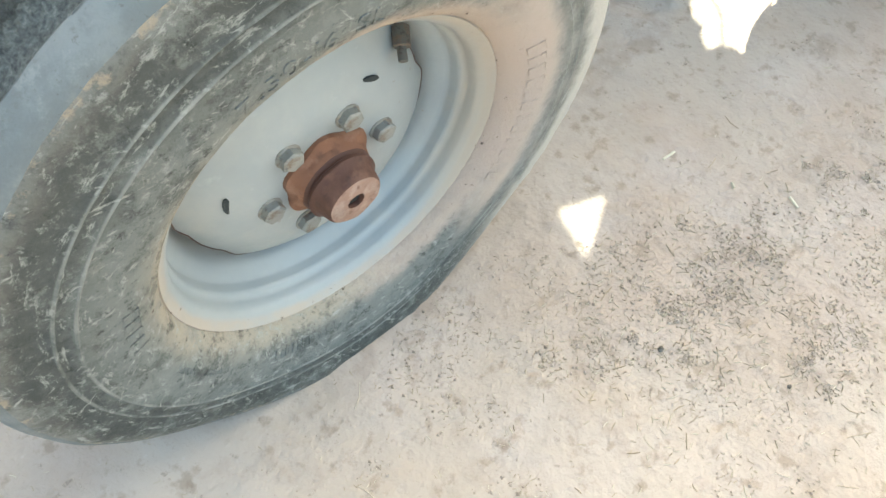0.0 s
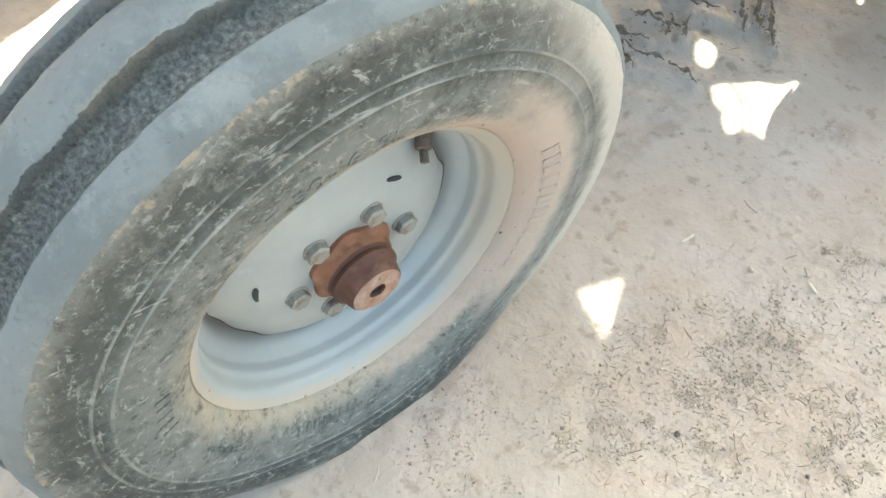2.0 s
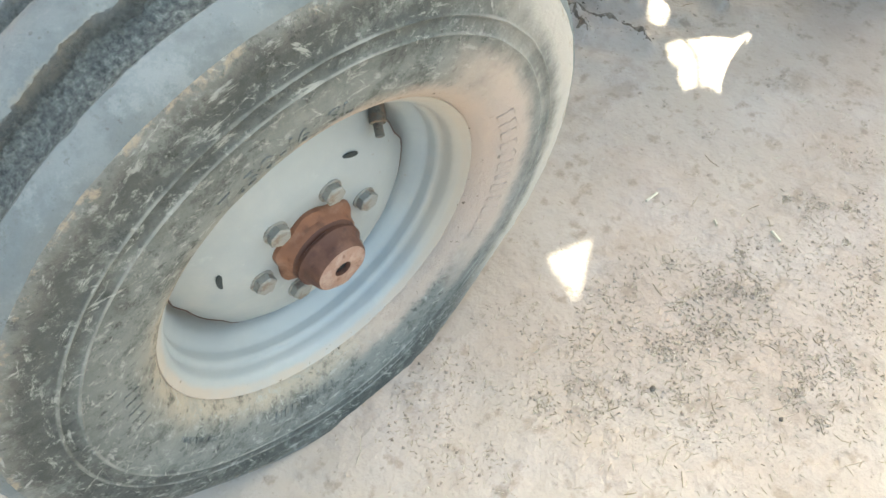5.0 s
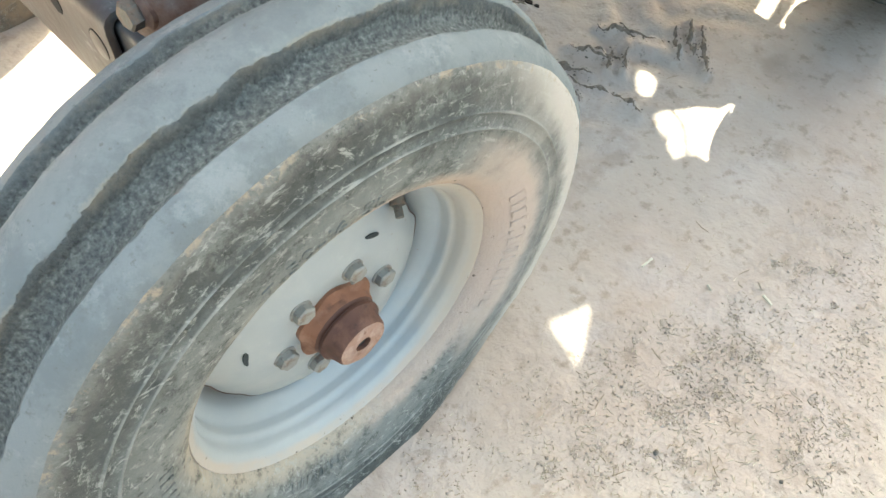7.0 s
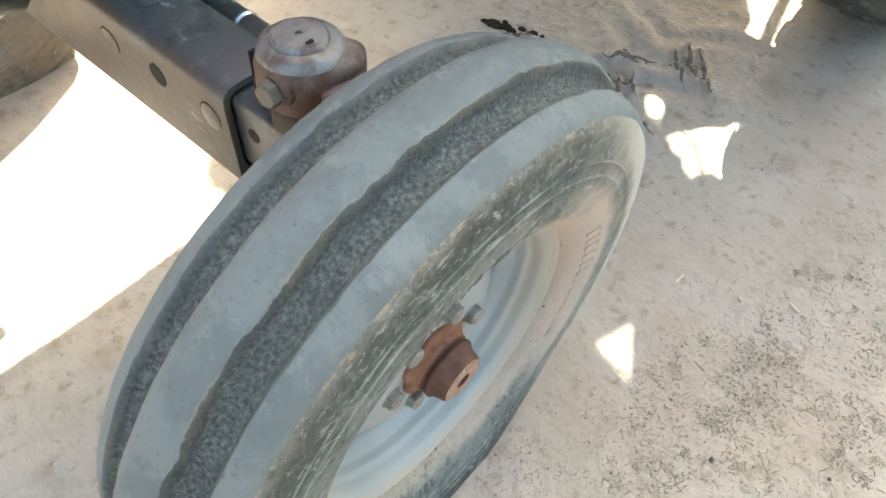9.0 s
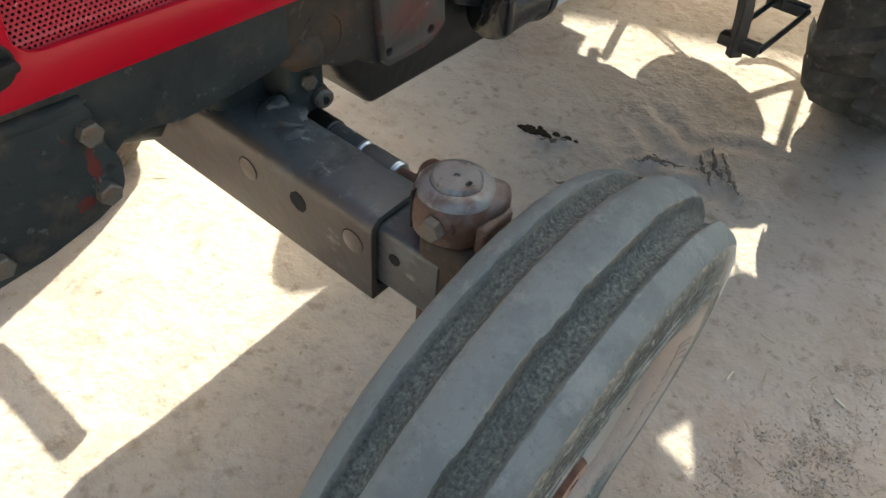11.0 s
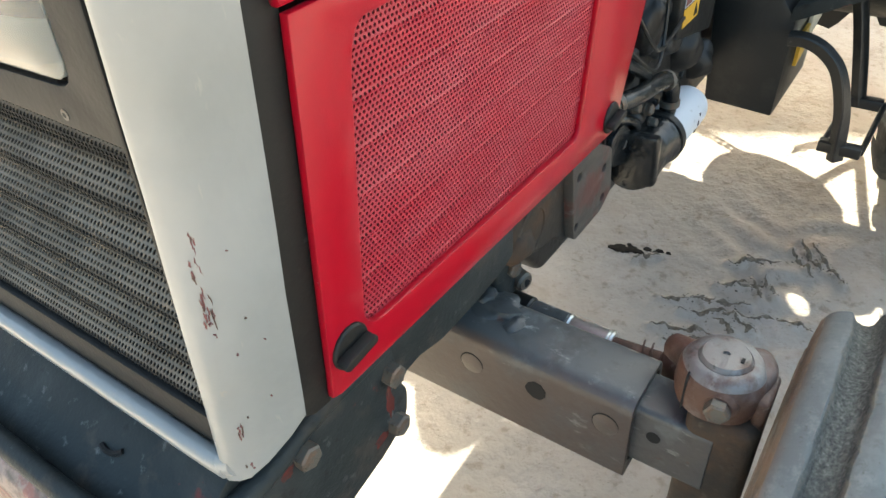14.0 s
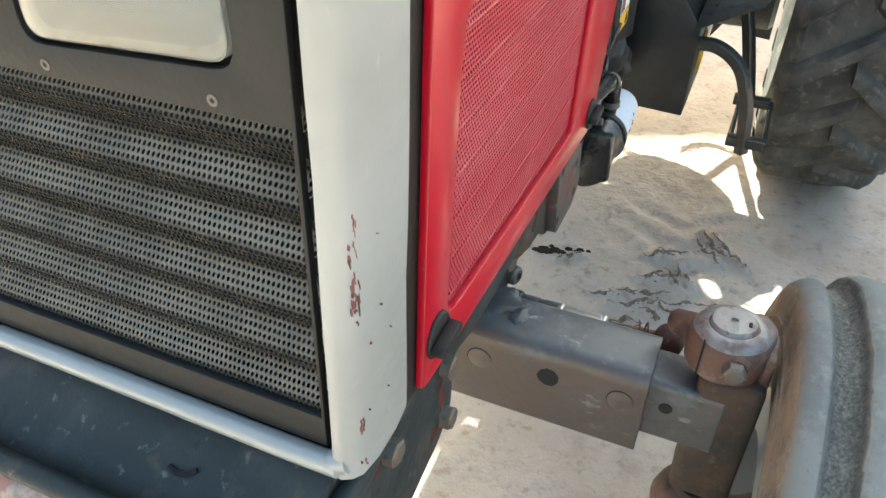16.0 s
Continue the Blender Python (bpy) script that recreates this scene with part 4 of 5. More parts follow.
for s in (1, -1):
    def yy(a, b):
        return (a, b) if s > 0 else (2 * MID - b, 2 * MID - a)
    bar = part("chassis_rail", wobble(prism(BAR, "y", *yy(-0.566, -0.531), 0.005), 0.001, 18), M_iron, tractor, "dark grey chassis rail")
    side = part("side_plate", wobble(prism(smooth_loop(SIDE, 0.008, 3), "y", *yy(-0.548, -0.523), 0.003), 0.0008, 15), M_iron, tractor, "dark grey bolted side plate with red primer chips")
    cast = part("rail_casting", wobble(prism(CAST, "y", *yy(-0.60, -0.536), 0.008, 3), 0.002, 22), M_cast, tractor, "worn brown-stained cast rail end")
    if s < 0:
        continue
    head = mesh_of(wobble(hexbolt((0, 0, 0), (0, 1, 0), 0.025, 0.014, 0.0), 0.0009, 60), "bolt", M_bolt)
    for k, (x, z) in enumerate(((0.256, 0.838), (0.258, 0.756), (0.39, 0.851), (0.39, 0.737))):
        share("rail_bolt", head, pose(x, -0.5235, z, 0, 17 * k, 0), side)
    for x, z, w, h in ((0.262, 0.795, 0.007, 0.030), (0.283, 0.752, 0.011, 0.009), (0.412, 0.846, 0.010, 0.014)):
        bm = bmesh.new()
        bmesh.ops.create_icosphere(bm, subdivisions=3, radius=1.0)
        for v in bm.verts:
            q = 1 + 0.8 * noise.noise(v.co * 2.2 + Vector((x * 70, z * 60, 0)))
            v.co = Vector((x + v.co.x * w * q, -0.5236 + v.co.y * 0.0010, z + v.co.z * h * q))
        part("primer_patch", bm, M_primer, side, "bare red primer")
    pad = smooth_loop([(-0.180, 0.866), (-0.26, 0.862), (-0.325, 0.822), (-0.338, 0.735), (-0.30, 0.712), (-0.20, 0.712)], 0.012, 3)
    pads = part("mounting_plate", plate(pad, [circle(-0.207, 0.830, 0.0075), circle(-0.300, 0.796, 0.0075), circle(-0.205, 0.737, 0.0075), circle(-0.302, 0.738, 0.0075)], "y", -0.537, -0.520, 0.002), M_scuffed, cast, "scuffed mounting plate with four holes")
    scoop = lathe([(0, 0), (0, 0.040), (0.002, 0.041), (0.004, 0.036), (0.0, 0.033)], 28, pose(-0.088, -0.538, 0.802))
    part("scoop_rim", wobble(scoop, 0.002, 40), M_cast, cast)
    part("cast_boss", lump((-0.06, -0.545, 0.79), (0.036, 0.022, 0.026), 0.2, 4), M_cast, cast)

bracket = part("front_bracket", wobble(prism([(0.440, 0.886), (0.448, 0.889), (0.468, 0.876), (0.528, 0.832), (0.534, 0.824), (0.526, 0.816), (0.46, 0.860), (0.444, 0.866)], "y", RIGHT + 0.541, -0.541, 0.003), 0.0012, 14), M_iron, tractor, "dark front casting with chipped red edge")
# the raised rim that runs from the side plate round the corner and along the front
rim_line = [(0.250, -0.534, 0.866), (0.350, -0.533, 0.871), (0.400, -0.531, 0.864), (0.440, -0.530, 0.859), (0.488, -0.536, 0.853), (0.510, -0.546, 0.849), (0.524, -0.563, 0.845), (0.532, -0.590, 0.843), (0.537, -0.640, 0.842), (0.541, -0.720, 0.842)]
rim_line += [(x, 2 * MID - y, z) for x, y, z in rim_line[::-1]]
part("bracket_rim", wobble(tube(rim_line, 0.0115, 12), 0.0012, 22), M_iron, bracket)
part("bracket_front", wobble(prism([(0.533, 0.846), (0.545, 0.838), (0.547, 0.70), (0.533, 0.70)], "y", RIGHT + 0.575, -0.575, 0.003), 0.0014, 18), M_iron, bracket)
part("bracket_lip", wobble(prism([(0.548, 0.838), (0.561, 0.826), (0.565, 0.812), (0.562, 0.70), (0.548, 0.70)], "y", RIGHT + 0.575, -0.600, 0.003), 0.0016, 18), M_chip, bracket, "worn pinkish lip of chipped red paint")
# near-black block added to shut out light and darken the gap
part("gap_darkener", box(0.34, 0.462, -0.600, -0.549, 0.705, 0.800, 0.004), M_hole, bracket)
part("bracket_slot", tube([(0.487, -0.665, 0.8635), (0.492, -0.672, 0.8600), (0.494, -0.683, 0.8585), (0.492, -0.694, 0.8600)], 0.0030, 6), M_hole, bracket)
part("corner_web", wobble(prism(smooth_loop([(0.455, -0.549), (0.455, -0.60), (0.538, -0.60), (0.530, -0.570), (0.508, -0.548)], 0.02, 4), "z", 0.70, 0.822, 0.004), 0.0012, 20), M_iron, bracket)

# bonnet, side panels
PANEL = [(0.357, 0.912), (0.345, 0.908), (-0.262, 0.884), (-0.276, 0.896), (-0.345, 1.06), (-0.435, 1.262), (0.325, 1.262)]
VENT = smooth_loop([(0.303, 0.953), (-0.139, 0.934), (-0.150, 0.945), (-0.205, 1.236), (0.262, 1.236), (0.272, 1.20)], 0.03, 6)
bonnet = part("bonnet", prism(smooth_loop([(-0.5, 1.267), (-0.50, 1.40), (-0.56, 1.44), (RIGHT + 0.56, 1.44), (RIGHT + 0.5, 1.40), (RIGHT + 0.5, 1.267), (RIGHT + 0.51, 1.267), (RIGHT + 0.51, 1.39), (RIGHT + 0.57, 1.43), (-0.57, 1.43), (-0.51, 1.39), (-0.51, 1.267)], 0.02, 4), "x", -1.1, 0.33, 0.001), M_red, tractor, "red engine bonnet")


def in_loop(loop, u, v):
    inside, n = False, len(loop)
    for i in range(n):
        (x0, y0), (x1, y1) = loop[i], loop[(i + 1) % n]
        if (y0 > v) != (y1 > v) and u < (x1 - x0) * (v - y0) / (y1 - y0) + x0:
            inside = not inside
    return inside


def side_mesh(u, v, d):
    w = (v - 0.948 - (u - 0.0) * 0.043) / 0.0425
    ridge = max(0.0, 1 - abs(w - round(w)) / 0.09)
    return (u, -0.5078 + 0.0016 * ridge - d, v)


def latch(parent, x, z, turn):
    knob = part("latch", lathe([(-0.006, 0), (-0.006, 0.0235), (0.002, 0.0235), (0.004, 0.0215), (0.004, 0)], 32, pose(x, -0.4995, z)), M_blackpl, parent, "black turn latch")
    part("wing", prism(smooth_loop([(-0.021, -0.005), (0.021, -0.006), (0.026, 0.0), (0.021, 0.006), (-0.021, 0.005)], 0.004, 3), "y", 0, 0.012, 0.003), M_blackpl, knob).matrix_basis = pose(x, -0.4945, z, 0, turn, 0)
    return knob


panel = part("side_panel", plate(PANEL, [VENT], "y", -0.5085, -0.4995, 0.0022), M_red, tractor, "red side panel with perforated vent")
part("vent_mesh", perforated(lambda u, v: in_loop(VENT, u, v) or any(in_loop(VENT, u + a * 0.005, v + c * 0.005) for a in (-1, 1) for c in (-1, 1)), -0.22, 0.31, 0.925, 1.245, 0.0056, 0.0036, side_mesh), M_redmesh, panel)
latch(tractor, 0.326, 0.955, 4)
latch(tractor, -0.251, 0.915, 8)
part("side_panel", plate(PANEL, [], "y", RIGHT + 0.4995, RIGHT + 0.5085, 0.0015), M_red, tractor)
# near-black sheet stands in for the shaded hollow behind the vent
part("vent_shade_sheet", prism([(0.31, 0.90), (-0.23, 0.88), (-0.30, 1.26), (0.27, 1.26)], "y", -0.57, -0.545, 0), M_hole, tractor)
part("seal_strip", wobble(prism([(0.3510, 0.897), (0.374, 0.901), (0.393, 0.914), (0.3935, 0.95), (0.361, 1.42), (0.308, 1.42)], "y", -0.540, -0.5095, 0.003), 0.0014, 22), M_blackpl, tractor, "black rubber seal strip")

# white grille surround: a section swept up the corner
def surround(s):
    sec = [(-0.5, 0.0), (-0.4995, 0.02), (-0.5025, 0.045), (-0.508, 0.062), (-0.514, 0.070), (-0.5225, 0.0745), (-0.5295, 0.0735), (-0.5312, 0.068), (-0.5275, 0.058), (-0.520, 0.045), (-0.512, 0.0)]
    bm = bmesh.new()
    rings = []
    for z in (0.905, 0.915, 0.93, 0.95, 1.0, 1.06, 1.12, 1.18, 1.24, 1.30, 1.36, 1.42):
        ring = []
        for y, d in sec:
            zz = z
            cut = 0.926 - 0.024 * (d / 0.07)
            zz = max(z, cut) if z < 0.95 else z
            dent = 0.0022 * noise.noise(Vector((d * 14, z * 9, s)))
            ring.append(bm.verts.new((0.3925 + d - (zz - 0.92) * (0.09 - 0.018 * d / 0.0745), (y + dent) if s > 0 else 2 * MID - y, zz)))
        rings.append(ring)
    for a, b in zip(rings, rings[1:]):
        for k in range(len(a)):
            j = (k + 1) % len(a)
            bm.faces.new((a[k], a[j], b[j], b[k]))
    bm.faces.new(rings[0])
    bm.faces.new(rings[-1][::-1])
    bmesh.ops.remove_doubles(bm, verts=bm.verts[:], dist=0.0002)
    return bm


grille = part("grille_surround", surround(1), M_white, tractor, "worn white grille surround with red chips")
part("surround_side", surround(-1), M_white, grille)
part("bottom_bar", wobble(tube([(front_x(0.4585, 0.92), -0.520, 0.920), (front_x(0.4610, 0.92), -0.533, 0.9155), (front_x(0.462, 0.92), -0.552, 0.9125), (front_x(0.462, 0.92), MID, 0.914), (front_x(0.462, 0.92), RIGHT + 0.552, 0.912), (front_x(0.4610, 0.92), RIGHT + 0.533, 0.9155), (front_x(0.4585, 0.92), RIGHT + 0.520, 0.920)], 0.0105, 14), 0.0005, 20), M_white, grille)
# scrapes of red paint on the white
rng = random.Random(11)
for x, z, w, h, n, size in ((0.062, 1.146, 0.004, 0.010, 7, (0.002, 0.006)), (0.063, 1.104, 0.007, 0.028, 20, (0.002, 0.009)), (0.063, 1.070, 0.004, 0.008, 4, (0.001, 0.003)), (0.061, 0.962, 0.004, 0.005, 6, (0.002, 0.006)),
                            (0.452, 0.918, 0.008, 0.004, 4, (0.001, 0.002)), (0.425, 1.05, 0.05, 0.10, 6, (0.0007, 0.0014))):
    for k in range(n):
        px, pz = x + rng.uniform(-0.5, 0.5) * w, z + rng.uniform(-1, 1) * h
        d = px - front_x(0.3925, pz) if x > 0.1 else px
        d = max(0.004, min(0.068, d))
        y = -0.4998 if d < 0.02 else -0.4998 - (d - 0.02) * 0.10 if d < 0.045 else -0.5027 - (d - 0.045) * 0.34
        long = rng.uniform(*size)
        wide = rng.uniform(0.0002, 0.0006)
        bm = bmesh.new()
        bmesh.ops.create_icosphere(bm, subdivisions=2, radius=1.0)
        for v in bm.verts:
            q = 1 + 0.7 * noise.noise(v.co * 2.4 + Vector((k * 3.1, x * 50, z * 40)))
            side = 0.0016 * noise.noise(Vector((v.co.z * 1.5, k * 2.2, z * 30)))
            v.co = Vector((0.3925 + d - (pz - 0.92) * (0.09 - 0.018 * d / 0.0745) + v.co.x * wide * q + side, y + v.co.y * 0.0012 + 0.0002, pz + v.co.z * long * q))
        part("paint_chip", bm, rng.choice((M_redmark, M_redmark, M_redmark, M_rust)), grille)


def grille_mesh(u, v, d):
    wave = math.sin(2 * math.pi * (v - 0.945) / 0.047)
    return (grille_x(v) - 0.0125 + 0.0095 * wave - d, u, v)


sheet = part("grille_mesh", perforated(lambda u, v: RIGHT + 0.5435 < u < -0.5435 and 0.948 < v < 1.214, RIGHT + 0.5435, -0.5435, 0.948, 1.214, 0.0046, 0.0033, grille_mesh), M_grille, tractor, "dusty corrugated perforated grille, light painted on its folds")
fr = [(RIGHT + 0.5420, 0.922), (-0.5420, 0.922), (-0.5405, 1.42), (RIGHT + 0.5405, 1.42)]
lamp_hole = smooth_loop([(-0.758, 1.231), (-0.580, 1.239), (-0.585, 1.36), (-0.755, 1.36)], 0.018, 4)
lamp_hole2 = [(2 * MID - u, v) for u, v in lamp_hole]
bm = plate(fr, [[(RIGHT + 0.5450, 0.955), (RIGHT + 0.5450, 1.208), (-0.5450, 1.208), (-0.5450, 0.955)], lamp_hole, lamp_hole2], "x", -0.004, 0.004, 0.0012)
for v in bm.verts:
    v.co.x += grille_x(v.co.z)
panel_front = part("grille_panel", bm, M_blackpl, tractor, "dark grey front panel round the grille")
# near-black sheets added to stop light leaks and darken the hollow behind the grille
part("grille_light_stop", prism([(0.375, 0.898), (0.452, 0.898), (0.452, 0.906), (0.375, 0.906)], "y", RIGHT + 0.52, -0.52, 0), M_hole, tractor)
part("grille_shade_sheet", prism([(0.405, 0.90), (0.410, 0.90), (0.385, 1.42), (0.380, 1.42)], "y", RIGHT + 0.52, -0.52, 0), M_hole, tractor)
for y in (-0.602, -0.744):
    part("panel_screw", lathe([(0, 0), (0, 0.0045), (0.001, 0.0042), (0.0012, 0.002), (0.0002, 0.0015), (0.0002, 0)], 16, pose(grille_x(1.217) + 0.0035, y, 1.217, 0, 0, -90)), M_bolt, panel_front, "small pale screw")
for s in (1, -1):
    loop = [(u if s > 0 else 2 * MID - u, v) for u, v in smooth_loop([(-0.754, 1.235), (-0.584, 1.2425), (-0.589, 1.356), (-0.751, 1.356)], 0.016, 5)]
    mid_y, mid_z = -0.669 if s > 0 else 2 * MID + 0.669, 1.30
    bm = bmesh.new()
    rings = []
    for k, dx in ((1.0, -0.006), (1.0, 0.003), (0.93, 0.0065), (0.6, 0.0095), (0.25, 0.0105)):
        rings.append([bm.verts.new((grille_x(mid_z + (v - mid_z) * k) + dx, mid_y + (u - mid_y) * k, mid_z + (v - mid_z) * k)) for u, v in loop])
    for a, b in zip(rings, rings[1:]):
        for k in range(len(a)):
            bm.faces.new((a[k], a[(k + 1) % len(a)], b[(k + 1) % len(a)], b[k]))
    bm.faces.new(rings[-1])
    light = part("headlight", bm, M_lens, tractor, "cloudy rectangular glass headlight")
    flange = bmesh.new()
    rings = []
    for k, dx in ((0.99, -0.004), (0.965, -0.001), (0.93, -0.003), (0.87, -0.010), (0.86, -0.014)):
        rings.append([flange.verts.new((grille_x(mid_z + (v - mid_z) * k) + dx, mid_y + (u - mid_y) * k, mid_z + (v - mid_z) * k)) for u, v in loop])
    for a, b in zip(rings, rings[1:]):
        for k in range(len(a)):
            flange.faces.new((a[k], a[(k + 1) % len(a)], b[(k + 1) % len(a)], b[k]))
    part("lamp_flange", flange, M_flange, light, "pale dusty lamp rim", smooth=60)
    bowl = bmesh.new()
    rings = []
    for k, dx in ((0.865, -0.012), (0.80, -0.026), (0.70, -0.036), (0.50, -0.042), (0.25, -0.045)):
        rings.append([bowl.verts.new((grille_x(mid_z + (v - mid_z) * k) + dx, mid_y + (u - mid_y) * k, mid_z + (v - mid_z) * k)) for u, v in loop])
    for a, b in zip(rings, rings[1:]):
        for k in range(len(a)):
            bowl.faces.new((a[k], a[(k + 1) % len(a)], b[(k + 1) % len(a)], b[k]))
    bowl.faces.new(rings[-1])
    part("reflector", bowl, M_lamp, light, smooth=60)

# engine
engine = part("engine_block", wobble(prism([(0.28, 0.81), (0.28, 1.24), (-1.02, 1.24), (-1.02, 0.60), (-0.32, 0.59), (-0.16, 0.70), (-0.13, 0.81)], "y", RIGHT + 0.605, -0.605, 0.02, 3), 0.006, 8), M_engine, tractor, "grimy black engine")
part("sump", wobble(prism([(-0.12, 0.78), (-0.18, 0.66), (-0.25, 0.578), (-0.95, 0.568), (-1.0, 0.66), (-1.0, 0.80), (-0.12, 0.82)], "y", RIGHT + 0.60, -0.60, 0.015, 3), 0.003, 14), M_engine, engine)
for k, (x, z, w, h, d) in enumerate(((-0.52, 0.86, 0.06, 0.05, 0.03), (-0.62, 0.92, 0.05, 0.07, 0.045), (-0.74, 0.84, 0.07, 0.04, 0.04), (-0.86, 0.78, 0.05, 0.06, 0.05), (-0.46, 0.98, 0.07, 0.06, 0.03), (-0.92, 0.92, 0.05, 0.08, 0.04), (-0.80, 0.98, 0.05, 0.05, 0.03),
                                    (-0.40, 0.80, 0.05, 0.035, 0.04), (-0.56, 0.76, 0.04, 0.03, 0.05), (-0.70, 1.05, 0.09, 0.05, 0.04), (-0.98, 0.70, 0.04, 0.05, 0.05))):
    part("engine_casting", lump((x, -0.602, z), (w, d, h), 0.22, k * 1.7, 4), M_engine, engine, smooth=180)
for k, x in enumerate((-0.5, -0.58, -0.66, -0.74, -0.82, -0.9)):
    part("engine_bolt", hexbolt((x, -0.603, 0.68 + 0.012 * (k % 2)), (0, 1, 0), 0.018, 0.012, 0.012), M_black, engine)
part("fuel_pump_cover", prism(smooth_loop([(-0.69, 0.855), (-0.92, 0.80), (-0.93, 1.02), (-0.69, 1.02)], 0.02), "y", -0.60, -0.556, 0.006), M_black, engine)
part("warning_sticker", box(-0.800, -0.712, -0.5555, -0.5545, 0.872, 0.908, 0), M_yellow, engine, "yellow warning sticker")
part("sticker_mark", prism([(-0.792, 0.878), (-0.770, 0.878), (-0.781, 0.902)], "y", -0.5545, -0.5538, 0), M_hole, engine)
part("warning_sticker", box(-0.798, -0.714, -0.5555, -0.5545, 0.911, 0.945, 0), M_filter, engine, "white and red label")
part("sticker_mark", box(-0.748, -0.716, -0.5545, -0.5538, 0.914, 0.942, 0), M_redmark, engine)
pump = part("oil_cooler", wobble(lathe([(0, 0), (0, 0.030), (0.006, 0.044), (0.02, 0.050), (0.05, 0.049), (0.11, 0.049), (0.12, 0.053), (0.15, 0.053), (0.155, 0.047), (0.16, 0.047), (0.16, 0)], 36, pose(-0.480, -0.545, 0.682, 0, 0, 90)), 0.0035, 24), M_gloss, tractor, "glossy black oil filter head")
part("mount_ear", wobble(box(-0.505, -0.475, -0.575, -0.495, 0.66, 0.762, 0.008, 2), 0.006, 30), M_gloss, pump)
part("strap", lathe([(0, 0.050), (0, 0.056), (0.018, 0.056), (0.018, 0.050), (0, 0.050)], 36, pose(-0.617, -0.545, 0.682, 0, 0, 90)), M_black, pump)
part("oil_filter", lathe([(0, 0), (0, 0.042), (0.006, 0.046), (0.018, 0.0465), (0.14, 0.0465), (0.153, 0.044), (0.160, 0.036), (0.163, 0.018), (0.163, 0)], 40, pose(-0.641, -0.543, 0.678, 0, 0, 90)), M_filter, tractor, "white oil filter canister")
for k in range(3):
    part("filter_print", prism([(-0.720 - 0.011 * k, 0.660 + 0.012 * k), (-0.716 - 0.011 * k, 0.660 + 0.012 * k), (-0.716 - 0.011 * k, 0.670 + 0.012 * k), (-0.720 - 0.011 * k, 0.670 + 0.012 * k)], "y", -0.4975 - 0.002 * abs(k - 1), -0.4955 - 0.002 * abs(k - 1), 0), M_hole, tractor)
for k, pts in enumerate(([(-0.36, -0.56, 0.862), (-0.45, -0.54, 0.848), (-0.555, -0.535, 0.832), (-0.615, -0.535, 0.812), (-0.642, -0.535, 0.775), (-0.648, -0.54, 0.725)],
                         [(-0.38, -0.57, 0.95), (-0.45, -0.555, 0.905), (-0.52, -0.55, 0.86), (-0.56, -0.56, 0.82)],
                         [(-0.42, -0.58, 0.80), (-0.47, -0.56, 0.79), (-0.52, -0.555, 0.76), (-0.53, -0.56, 0.73)])):
    part("hose", tube(pts, (0.0165, 0.012, 0.010)[k], 12), M_gloss, engine, "black rubber hose")
for k, pts in enumerate(([(-0.40, -0.57, 0.98), (-0.48, -0.545, 0.90), (-0.55, -0.54, 0.86), (-0.60, -0.55, 0.90), (-0.62, -0.56, 1.02)], [(-0.44, -0.56, 1.02), (-0.50, -0.54, 0.93), (-0.58, -0.545, 0.885), (-0.70, -0.55, 0.90)],
                         [(-0.33, -0.57, 0.90), (-0.36, -0.55, 0.82), (-0.37, -0.56, 0.74)])):
    part("wire", tube(pts, 0.0035, 7), M_black, engine)

for at, r in (((-0.40, -0.552, 0.856), 0.0195), ((-0.600, -0.535, 0.818), 0.0195), ((-0.646, -0.5365, 0.752), 0.0195)):
    part("hose_clip", lathe([(-0.006, r - 0.004), (-0.006, r), (0.006, r), (0.006, r - 0.004), (-0.006, r - 0.004)], 20, Matrix.Translation(at) @ (pose(0, 0, 0, 0, 0, 82) if at[0] > -0.63 else pose(0, 0, 0, 90))), M_bolt, engine)
for k, (x, z, r) in enumerate(((-0.455, 0.752, 0.011), (-0.505, 0.800, 0.009), (-0.562, 0.772, 0.010), (-0.585, 0.735, 0.008))):
    part("banjo_bolt", hexbolt((x, -0.562 + 0.004 * k, z), (0.1, 1, 0.1), r * 2, 0.014, r * 1.25), M_bolt, engine)
part("filter_bracket", wobble(prism(smooth_loop([(-0.395, 0.735), (-0.475, 0.700), (-0.485, 0.765), (-0.440, 0.800), (-0.395, 0.790)], 0.012, 3), "y", -0.572, -0.548, 0.004), 0.002, 30), M_gloss, engine)

# gearbox and rear axle
part("gearbox", wobble(box(-1.95, -1.0, RIGHT + 0.63, -0.63, 0.50, 0.98, 0.05, 4), 0.005, 8), M_engine, tractor, "dark gearbox housing")
part("rear_axle_housing", rod((-2.06, RIGHT + 0.24, 0.60), (-2.06, -0.24, 0.60), 0.12, 32, 0.01), M_engine, tractor, "dark rear axle housing")
# lump added to throw the rounded shadow; no known part of the tractor
part("shadow_lump", lump((-2.51, -0.84, 0.815), (0.14, 0.225, 0.20), 0.06, 5), M_engine, tractor)
# unseen sheet added to block the sun; its edge and holes shape the patches
mask_loop = [(RIGHT + 0.21, 0.445), (-1.03, 0.432), (-0.98, 0.421), (-0.90, 0.432), (-0.50, 0.42), (-0.46, 0.41), (-0.437, 0.433), (-0.407, 0.478), (-0.387, 0.493), (-0.342, 0.491), (-0.313, 0.448), (-0.238, 0.44), (-0.238, 1.95), (RIGHT + 0.21, 1.95)]
